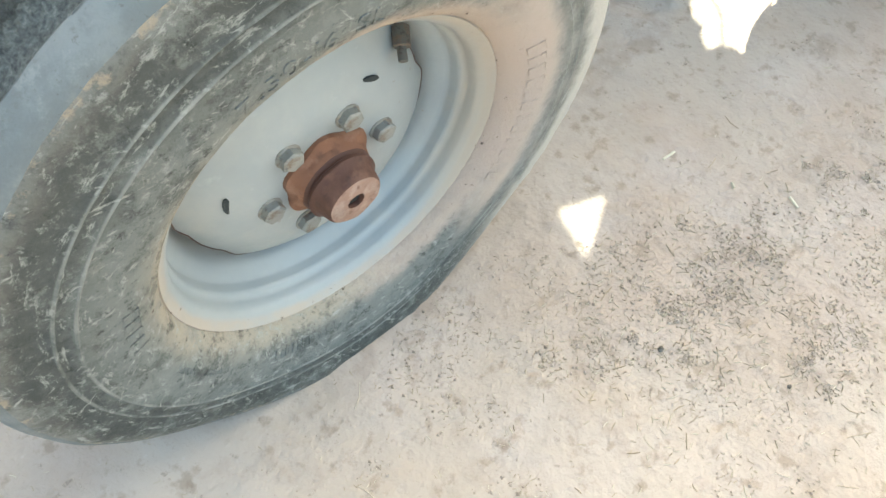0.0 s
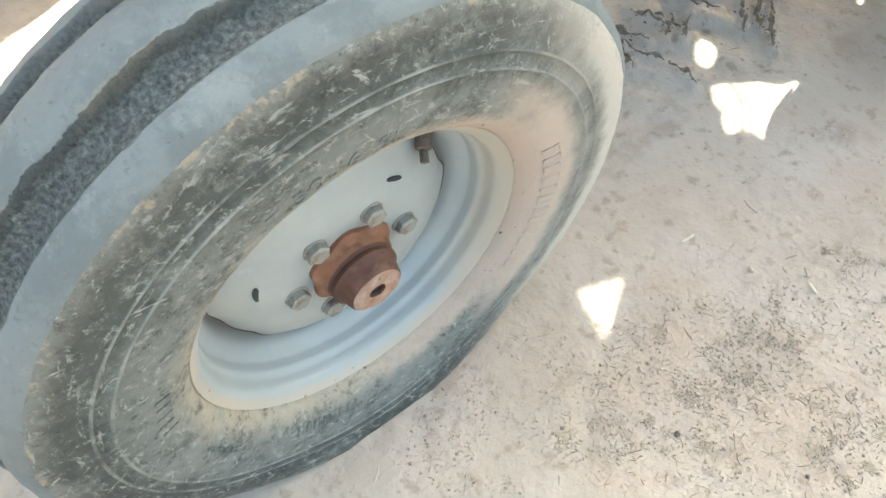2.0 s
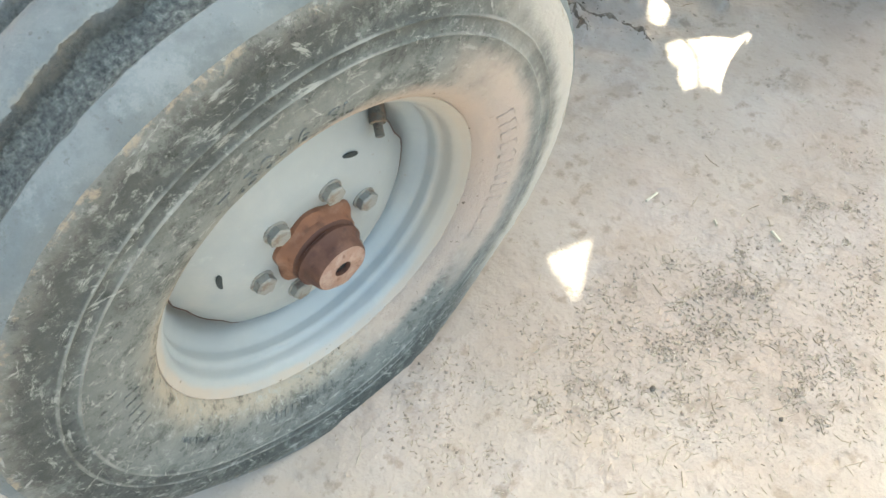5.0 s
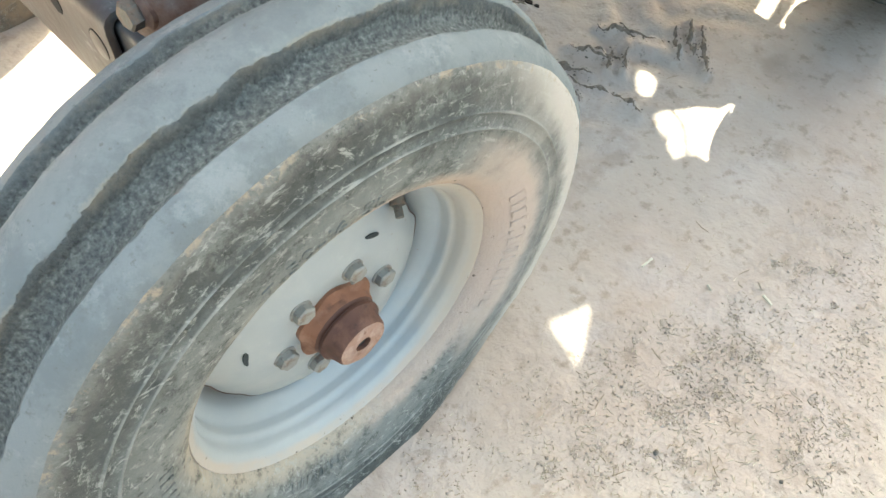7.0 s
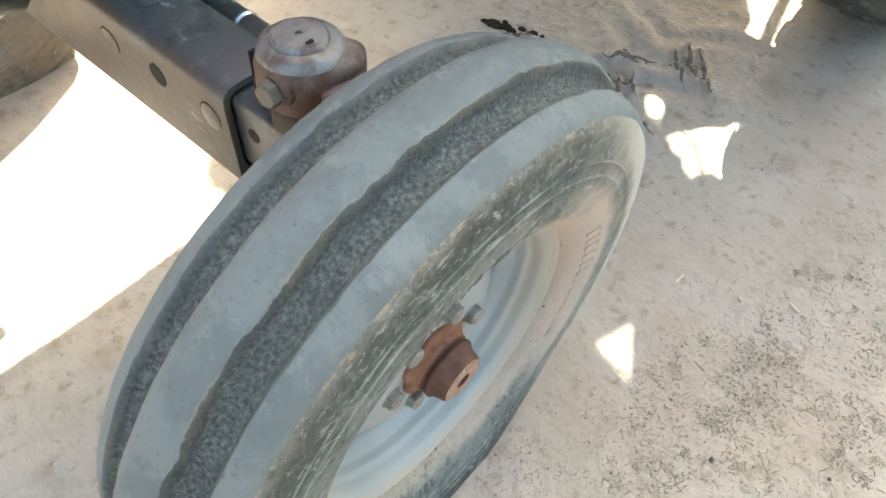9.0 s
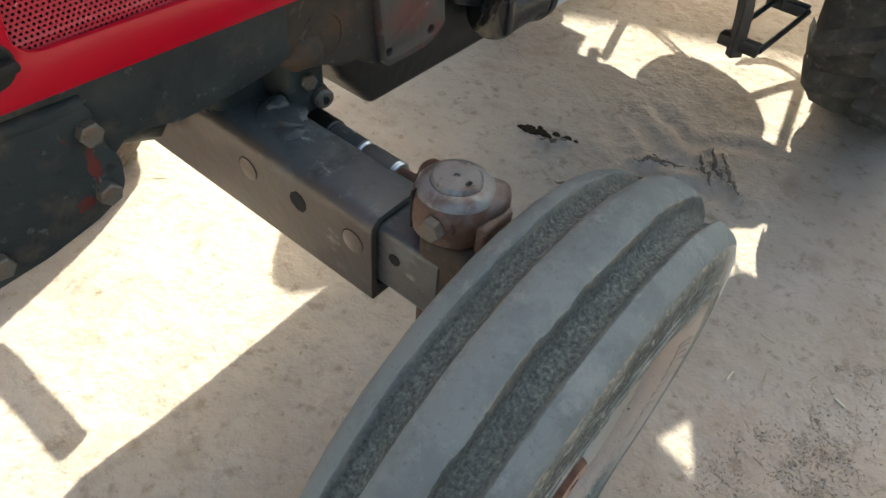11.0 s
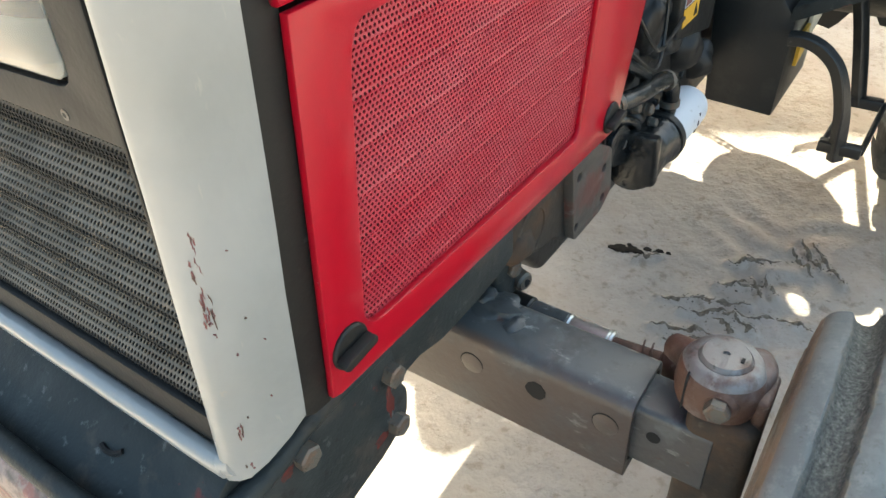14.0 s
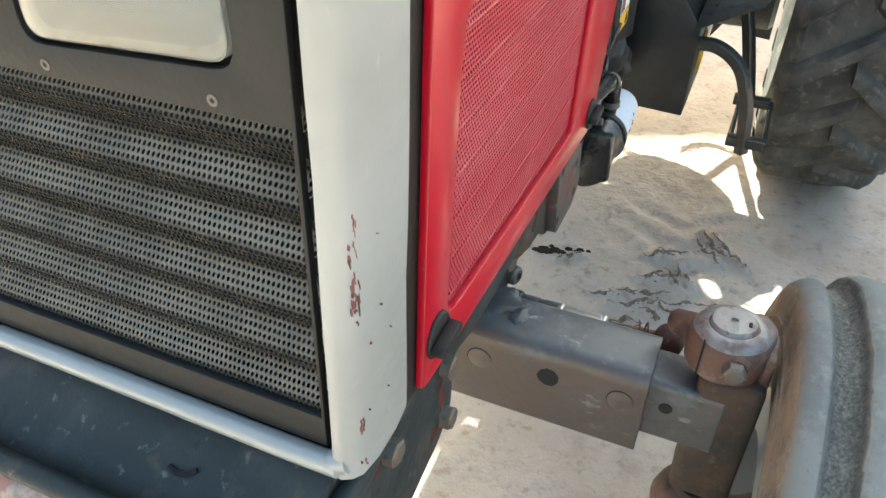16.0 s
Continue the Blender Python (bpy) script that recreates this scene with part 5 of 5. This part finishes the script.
part("sun_mask", plate(mask_loop, [[(-0.669, 1.470), (-0.601, 1.395), (-0.586, 1.497)],
                             [(-0.603, 0.923), (-0.556, 0.878), (-0.495, 0.822), (-0.449, 0.799), (-0.425, 0.766), (-0.404, 0.764), (-0.424, 0.801), (-0.434, 0.862), (-0.428, 0.889), (-0.436, 0.949), (-0.464, 0.949), (-0.499, 0.964), (-0.522, 0.994), (-0.550, 0.971), (-0.548, 0.953), (-0.579, 0.948)],
                             circle(-0.650, 0.846, 0.031, 11, 0.92)], "x", -2.062, -2.058), M_black, tractor, "unseen black sheet added to cut out the sun patches")
# wire added across one hole to split its patch of light
part("sun_mask_wire", tube([(-2.09, -0.625, 0.90), (-2.09, -0.572, 0.915), (-2.09, -0.535, 0.935), (-2.09, -0.512, 0.985), (-2.09, -0.500, 1.05)], 0.004, 8), M_black, tractor, "thin wire added to part the light in a sun patch")
# unseen sheet on posts, added to keep the sun off the ground in front
part("overhead_shade", box(-2.75, -1.0, RIGHT + 0.25, -0.28, 2.30, 2.34, 0.01), M_black, tractor, "unseen flat sheet added overhead to shade the ground")
for x, y in ((-2.7, RIGHT + 0.30), (-2.7, -0.32), (-1.05, MID - 0.1), (-1.05, MID + 0.1)):
    part("overhead_shade_post", rod((x, y, 0.95), (x, y, 2.31), 0.022, 12), M_black, tractor)
link = part("lift_rod", rod((-2.6, -1.18, 0.50), (-2.6, -1.24, 0.88), 0.018, 12), M_black, tractor, "rear lift rod")
link = part("lift_rod", rod((-2.6, -0.50, 0.52), (-2.6, -0.60, 0.93), 0.018, 12), M_black, tractor, "rear lift rod")
part("link_brace", rod((-2.6, -0.51, 0.55), (-2.6, -0.70, 0.75), 0.016, 12), M_black, tractor)


def chain(points, name="check_chain"):
    """Oval links along a hanging line, each an object of its own."""
    ring = [(0.027 * math.cos(a) * 0.62, 0.027 * math.sin(a)) for a in (2 * math.pi * k / 10 for k in range(10))]
    me = mesh_of(tube([(u, v, 0) for u, v in ring] + [(ring[0][0], ring[0][1], 0)], 0.0045, 6, sub=1), "link", M_black)
    top = thing("check_chain", "", "")
    top.parent = tractor
    ps = [Vector(p) for p in points]
    n = 11
    for k in range(n):
        t = (k + 0.5) / n
        p = ps[0] * (1 - t) ** 2 + ps[1] * 2 * t * (1 - t) + ps[2] * t * t
        d = (ps[1] - ps[0]) * 2 * (1 - t) + (ps[2] - ps[1]) * 2 * t
        ob = share("link", me, Matrix.Translation(p) @ d.to_track_quat("Y", "Z").to_matrix().to_4x4() @ pose(0, 0, 0, 0, 90 * (k % 2), 0), top)


chain([(-2.6, -1.17, 0.58), (-2.6, -1.06, 0.60), (-2.6, -0.93, 0.71)])
chain([(-2.6, -0.52, 0.52), (-2.6, -0.62, 0.46), (-2.6, -0.74, 0.60)])

# rear wheels
def tyre_rear():
    return lathe([(-0.17, 0.38), (-0.195, 0.42), (-0.205, 0.50), (-0.203, 0.58), (-0.19, 0.64), (-0.165, 0.672), (-0.08, 0.685), (0, 0.688), (0.08, 0.685), (0.165, 0.672), (0.19, 0.64), (0.203, 0.58), (0.205, 0.50), (0.195, 0.42), (0.17, 0.38)], 72)


def lug_mesh(side):
    bm = bmesh.new()
    rows = []
    n = 8
    for i in range(n + 1):
        f = i / n
        y = side * (-0.018 + f * 0.225)
        a = -f * 0.235 - 0.05 * f * f
        drop = max(0.0, f - 0.75) / 0.25
        bas, top = 0.684 - 0.014 * f - 0.055 * drop * drop, 0.727 - 0.014 * f - 0.085 * drop * drop
        w = 0.022 + 0.012 * f
        rows.append([bm.verts.new((r * math.cos(a + s / r), y, r * math.sin(a + s / r))) for s, r in ((-w * 1.5, bas), (-w * 0.95, top - 0.006), (-w * 0.75, top), (w * 0.75, top), (w * 0.95, top - 0.006), (w * 1.5, bas))])
    for p, q in zip(rows, rows[1:]):
        for j in range(5):
            bm.faces.new((p[j], p[j + 1], q[j + 1], q[j]))
    bm.faces.new(rows[0])
    bm.faces.new(rows[-1][::-1])
    return mesh_of(wobble(bm, 0.004, 14, side), "lug", M_lug, 50)


M_lug = material("dull_tractor_rubber", (0.045, 0.045, 0.042), 0.85, spots=[((0.12, 0.115, 0.10), 6, 0.42, 0.65, 0.8, 7), ((0.22, 0.20, 0.17), 30, 0.56, 0.72, 0.5, 6)], bump=[(40, 0.003), (160, 0.001)], spec=0.25)


def make_rear_wheel(place):
    rim = part("rear_wheel", lathe([(-0.17, 0.385), (-0.13, 0.36), (-0.02, 0.34), (0.0, 0.12), (0.0, 0.0), (-0.03, 0.0), (-0.04, 0.33), (0.13, 0.36), (0.17, 0.385)], 48), M_disc, tractor, "large rear wheel with lugged tyre")
    rim.matrix_basis = place
    part("tyre", tyre_rear(), M_lug, rim, "dark lugged tractor tyre")
    for side in (-1, 1):
        me = lug_mesh(side)
        for k in range(21):
            share("lug", me, pose(0, 0, 0, 0, -360 * (k + (0.5 if side > 0 else 0.0)) / 21, 0), rim)
    return rim


def make_fender(y0, y1, start, r):
    pts = [(math.cos(radians(a)), math.sin(radians(a))) for a in range(start, 165, 6)]
    loop = [(-2.06 + r * u, 0.72 + r * v) for u, v in pts] + [(-2.06 + (r - 0.006) * u, 0.72 + (r - 0.006) * v) for u, v in pts[::-1]]
    return part("fender", prism(loop, "y", y0, y1, 0.0), M_red, tractor, "unseen red rear mudguard, placed for its shadow")


make_rear_wheel(pose(-2.06, -0.003, 0.72))
make_rear_wheel(pose(-2.11, 2 * MID - 0.047, 0.69, 0, 0, 180) @ Matrix.Scale(0.96, 4))
make_front_wheel(pose(-0.004, 2 * MID + 0.028, 0.3785, -1.4, 0, 180) @ Matrix.Scale(WHEEL_SIZE, 4), False)
# mudguards are unseen; they and the added skirt are shaped to cast shadows
make_fender(-0.26, 0.20, 92, 0.76)
far_fender = make_fender(2 * MID - 0.26, 2 * MID + 0.227, 84, 0.742)
arc = [(math.cos(radians(a)), math.sin(radians(a))) for a in range(12, 165, 6)]
part("shadow_skirt", prism([(-2.06 + 0.736 * u, 0.72 + 0.736 * v) for u, v in arc] + [(-2.06 + 0.42 * u, 0.72 + 0.42 * v) for u, v in arc[::-1]], "y", 2 * MID + 0.187, 2 * MID + 0.193, 0.0), M_red, far_fender)

# side box and step
BX = [(-0.588, 0.545), (-0.422, 0.536), (-0.419, 0.775), (-0.49, 0.87), (-0.53, 1.02), (-0.62, 1.02)]
case = part("side_box", wobble(prism(BX, "x", -1.42, -1.10, 0.004), 0.0015, 10), M_black, tractor, "black sheet-metal box beside the step")
part("box_side", prism([(-1.275, 0.665), (-1.40, 0.69), (-1.40, 0.78), (-1.275, 0.778)], "y", -0.418, -0.408, 0.002), M_cream, case, "faded cream side sheet")
part("box_sticker", prism([(-1.195, 0.632), (-1.265, 0.645), (-1.265, 0.715), (-1.195, 0.71)], "y", -0.4175, -0.4095, 0), M_yellow, case)
step = part("step", tube([(-1.06, -0.418, 0.752), (-1.06, -0.378, 0.753), (-1.06, -0.335, 0.733), (-1.06, -0.298, 0.69), (-1.058, -0.268, 0.60), (-1.055, -0.254, 0.487)], 0.01, flat=(0.030, 0.026)), M_black, tractor, "bent black steel mounting step")
part("step_hanger", tube([(-1.38, -0.40, 0.772), (-1.38, -0.36, 0.772), (-1.38, -0.335, 0.760), (-1.38, -0.320, 0.72), (-1.38, -0.293, 0.62), (-1.378, -0.262, 0.485)], 0.01, flat=(0.034, 0.026)), M_black, step)
part("step_bar", box(-1.075, -1.045, -0.298, -0.205, 0.503, 0.529, 0.003), M_black, step)
part("step_bar", box(-1.395, -1.362, -0.305, -0.205, 0.478, 0.505, 0.003), M_black, step)
for y in (-0.290, -0.206):
    part("step_bar", rod((-1.06, y, 0.515), (-1.38, y + 0.004, 0.492), 0.007, 8), M_black, step)
plate_ = part("foot_plate", wobble(prism(smooth_loop([(-0.430, 0.772), (-0.288, 0.846), (-0.278, 0.862), (-0.290, 0.874), (-0.430, 0.808)], 0.008, 3), "x", -1.30, -1.095, 0.002), 0.002, 14), M_iron, tractor, "scratched grey steel foot plate")
for k in range(4):
    part("plate_slot", prism([(-1.13 - 0.04 * k, -0.40 + 0.024 * k), (-1.15 - 0.04 * k, -0.40 + 0.024 * k), (-1.15 - 0.04 * k, -0.39 + 0.024 * k), (-1.13 - 0.04 * k, -0.39 + 0.024 * k)], "z", 0.80 + 0.012 * k, 0.825 + 0.012 * k, 0), M_hole, plate_)

# ---- unseen roof behind, added to shade the ground ----
shed = thing("shed", "unseen flat roof on posts, added to shade the ground", "shed")
part("roof", prism([(-4.7, -2.1), (-4.7, 0.74), (-10.8, 0.74), (-10.8, -6.06), (-6.22, -6.06), (-8.08, -2.1)], "z", 5.0, 5.03, 0), M_mud, shed)
for x, y in ((-4.7 - 0.2, 0.74 - 0.2), (-10.8 + 0.2, 0.74 - 0.2), (-10.8 + 0.2, -6.06 + 0.2), (-4.7 - 0.2, -2.1 + 1.2)):
    part("post", box(x - 0.09, x + 0.09, y - 0.09, y + 0.09, -0.02, 5.0, 0.02), M_mud, shed)

# ---- litter on the ground ----
def oil_stain():
    rng = random.Random(5)
    for cx, cy, r, sx in ((-1.085, -0.752, 0.025, 1.1), (-1.10, -0.715, 0.019, 1.4), (-1.078, -0.775, 0.012, 1.2), (-1.118, -0.735, 0.008, 1.0), (-1.125, -0.68, 0.012, 1.0), (-1.135, -0.645, 0.010, 1.2), (-1.138, -0.618, 0.007, 1.0), (-1.12, -0.655, 0.006, 1.0), (-1.10, -0.69, 0.008, 1.0)):
        pts = []
        for k in range(28):
            a = 2 * math.pi * k / 28
            q = r * (1 + 0.55 * noise.noise(Vector((math.cos(a) * 2.2 + cx * 9, math.sin(a) * 2.2 + cy * 9, 0))))
            pts.append((cx + q * math.cos(a) * 0.8, cy + q * math.sin(a) * sx))
        h = max(ground_height(*p) for p in pts)
        tagged(part("oil_stain", prism(pts, "z", h - 0.006, h + 0.0030, 0), M_oil), "black patch of spilt oil soaking into dust", "stain", group="oil spill")


oil_stain()


def straw_cloud(name, count, place, lengths, thick, seed, label):
    """Short bent stalks lying loose on the ground."""
    rng = random.Random(seed)
    verts, faces = [], []
    for _ in range(count):
        x, y = place(rng)
        if math.hypot(x, y + 0.05) < 0.16 and abs(y + 0.05) < 0.09:
            continue
        n, a, t = rng.uniform(*lengths), rng.uniform(0, math.pi), thick * rng.uniform(0.6, 1.4)
        bend = rng.uniform(-0.10, 0.10) * n
        base = len(verts)
        for k, f in enumerate((-0.5, 0.0, 0.5)):
            px, py = x + f * n * math.cos(a) - (bend if k == 1 else 0) * math.sin(a), y + f * n * math.sin(a) + (bend if k == 1 else 0) * math.cos(a)
            z = ground_height(px, py) + t * 0.6 + (rng.uniform(0, 0.0025) if k != 1 else 0)
            w = t * (1.0 if k == 1 else 0.7)
            for du, dz in ((w, -0.5 * w), (-w, -0.5 * w), (0, w)):
                verts.append((px - du * math.sin(a), py + du * math.cos(a), z + dz))
        for k in range(2):
            o = base + 3 * k
            for j in range(3):
                m = (j + 1) % 3
                faces.append((o + j, o + m, o + 3 + m, o + 3 + j))
        faces.append((base, base + 2, base + 1))
        faces.append((base + 6, base + 7, base + 8))
    me = bpy.data.meshes.new(name)
    me.from_pydata(verts, [], faces)
    me.materials.append(M_straw)
    return tagged(new(name, me), label, "chaff", kind="stuff")


def crumbs(name, count, place, sizes, seed, label):
    rng = random.Random(seed)
    verts, faces = [], []
    for _ in range(count):
        x, y = place(rng)
        s = rng.uniform(*sizes) * rng.choice((0.6, 0.8, 1.0, 1.5))
        z = ground_height(x, y) + s * 0.3
        base = len(verts)
        for dx, dy, dz in ((1, 0, 0), (-1, 0, 0), (0, 1, 0), (0, -1, 0), (0, 0, 0.8), (0, 0, -0.8)):
            verts.append((x + s * dx * rng.uniform(0.6, 1.3), y + s * dy * rng.uniform(0.6, 1.3), z + s * dz * rng.uniform(0.6, 1.2)))
        for t in ((0, 2, 4), (2, 1, 4), (1, 3, 4), (3, 0, 4), (2, 0, 5), (1, 2, 5), (3, 1, 5), (0, 3, 5)):
            faces.append(tuple(base + q for q in t))
    me = bpy.data.meshes.new(name)
    me.from_pydata(verts, [], faces)
    me.materials.append(M_crumb)
    return tagged(new(name, me), label, "soil", kind="stuff")


def wide(rng):
    return rng.uniform(-2.2, 0.7), rng.uniform(-1.6, 0.8)


def patchy(rng):
    while True:
        x, y = rng.uniform(-1.15, 0.35), rng.uniform(0.05, 0.85)
        p = Vector((x, y, 4))
        if noise.noise(p * 3.0) + 0.75 * noise.noise(p * 13) + 0.2 * rng.random() > 0.28:
            return x, y


DRIFTS = ((-0.58, 0.34), (-0.62, 0.39), (-0.60, 0.36), (-0.62, 0.49), (-0.63, 0.54), (-0.40, 0.32), (-0.55, 0.23), (-0.65, 0.31), (-0.84, 0.32), (-0.22, 0.26),
          (-0.39, 0.39), (-0.25, 0.32), (-0.31, 0.25), (-0.52, 0.50), (-0.52, 0.30), (-0.81, 0.46), (-0.52, 0.36), (-0.42, 0.27), (-0.53, 0.57))


def clumped(rng):
    """Tufts of chaff round the drifts, with loose bits between them."""
    i = rng.randrange(len(DRIFTS))
    local = random.Random(i * 17 + rng.randrange(4))
    wide = local.uniform(0.006, 0.022)
    x, y = DRIFTS[i][0] + local.gauss(0, 0.034), DRIFTS[i][1] + local.gauss(0, 0.034)
    return x + rng.gauss(0, wide), y + rng.gauss(0, wide)


def drift_field(rng):
    return rng.gauss(-0.46, 0.20), rng.gauss(0.42, 0.13)


def ruts(rng):
    while True:
        x, y = rng.uniform(-1.6, -0.62), rng.uniform(-0.62, -0.1)
        if rut(x, y) * (0.5 + noise.noise(Vector((x * 7, y * 7, 1)))) > rng.uniform(0.15, 0.6):
            return x, y


straw_cloud("chaff", 1300, wide, (0.003, 0.011), 0.0005, 21, "dry straw bits scattered over the earth")
straw_cloud("chaff", 2400, patchy, (0.003, 0.010), 0.00045, 22, "dense drift of dark chopped straw")
straw_cloud("chaff", 1500, clumped, (0.003, 0.010), 0.0007, 24, "dark tufts of chopped straw on dust")
straw_cloud("chaff", 500, drift_field, (0.004, 0.014), 0.0007, 25, "loose chopped straw between the tufts")
straw_cloud("chaff", 70, drift_field, (0.010, 0.028), 0.0008, 26, "bent thin stalks among the chaff")
crumbs("soil_crumbs", 1500, clumped, (0.0009, 0.0028), 34, "crumbs caught in tufts of straw")
straw_cloud("chaff", 60, wide, (0.02, 0.05), 0.0007, 23, "longer loose stalks of straw")
crumbs("soil_crumbs", 2600, wide, (0.0007, 0.0019), 31, "fine loose crumbs of dry soil")
crumbs("soil_crumbs", 3200, patchy, (0.0008, 0.0026), 32, "fine crumbs among the chopped straw")
crumbs("soil_crumbs", 350, ruts, (0.0008, 0.002), 33, "dark broken clods in the tyre tracks")
# crumbled ridges pressed up by the tyres
for k, (x0, y0, x1, y1) in enumerate(RIDGES):
    rng = random.Random(60 + k)
    verts, faces = [], []
    long = math.hypot(x1 - x0, y1 - y0)
    nx, ny = -(y1 - y0) / long, (x1 - x0) / long
    rows = 40
    for i in range(rows + 1):
        f = i / rows
        mid = 0.012 * noise.noise(Vector((f * 3, k * 5.1, 0))) + 0.004 * noise.noise(Vector((f * 14, k * 5.1, 0)))
        half = 0.011 * math.sin(math.pi * f) ** 0.5 * max(0.0, 0.65 + 1.1 * noise.noise(Vector((f * 5, k * 3.3, 2)))) + 0.0004
        cx, cy = x0 + (x1 - x0) * f, y0 + (y1 - y0) * f
        for q, up in ((-1.0, -0.003), (-0.5, 0.002), (0.0, 0.0038), (0.5, 0.002), (1.0, -0.003)):
            off = mid + q * half * (1 + 0.3 * noise.noise(Vector((f * 12, q * 3, k))))
            px, py = cx + nx * off, cy + ny * off
            verts.append((px, py, ground_height(px, py) + up * min(1.0, half / 0.006) + 0.001 * noise.noise(Vector((px * 160, py * 160, 0)))))
    for i in range(rows):
        for c in range(4):
            a = i * 5 + c
            faces.append((a, a + 5, a + 6, a + 1))
    me = bpy.data.meshes.new("soil_ridge")
    me.from_pydata(verts, [], faces)
    for p in me.polygons:
        p.use_smooth = True
    me.materials.append(M_ridge)
    tagged(new("soil_ridge", me), "dark crumbled ridge of soil in tyre track", "soil", kind="stuff")
    verts, faces = [], []
    for _ in range(int(long * 350)):
        f = rng.random()
        off = rng.gauss(0, 0.012) + 0.012 * noise.noise(Vector((f * 3, k * 5.1, 0)))
        x, y = x0 + (x1 - x0) * f + nx * off, y0 + (y1 - y0) * f + ny * off
        size = rng.choice((0.6, 0.8, 1.0, 1.6)) * rng.uniform(0.0008, 0.0026) * (1.2 - abs(f - 0.5))
        z = ground_height(x, y) + size * 0.2
        base = len(verts)
        for dx, dy, dz in ((1, 0, 0), (-1, 0, 0), (0, 1, 0), (0, -1, 0), (0, 0, 0.7), (0, 0, -0.7)):
            verts.append((x + size * dx * rng.uniform(0.6, 1.5), y + size * dy * rng.uniform(0.6, 1.5), z + size * dz * rng.uniform(0.6, 1.2)))
        for t in ((0, 2, 4), (2, 1, 4), (1, 3, 4), (3, 0, 4), (2, 0, 5), (1, 2, 5), (3, 1, 5), (0, 3, 5)):
            faces.append(tuple(base + v for v in t))
    me = bpy.data.meshes.new("soil_crumbs")
    me.from_pydata(verts, [], faces)
    me.materials.append(M_clod)
    tagged(new("soil_crumbs", me), "loose dark crumbs beside a soil ridge", "soil", kind="stuff")
for x, y, n, a in ((-0.658, 0.10, 0.030, 3.03), (-0.759, 0.315, 0.025, 1.2), (-0.70, 0.22, 0.012, 1.0)):
    z = ground_height(x, y) + 0.004
    tagged(part("straw_stalk", wobble(rod((x - n / 2 * math.cos(a), y - n / 2 * math.sin(a), z), (x + n / 2 * math.cos(a), y + n / 2 * math.sin(a), z + 0.002), 0.0026, 8), 0.0012, 60), M_cream), "pale cut straw stalk lying on earth", "straw", group="pale stalks")
for x, y, r in ((-0.349, 0.346, 0.0055), (-0.46, 0.52, 0.004)):
    tagged(part("pebble", lump((x, y, ground_height(x, y) + r * 0.5), (r, r * 0.8, r * 0.7), 0.3, x * 10), M_bolt), "small dark pebble lying on dusty earth", "pebble", group="pebbles")
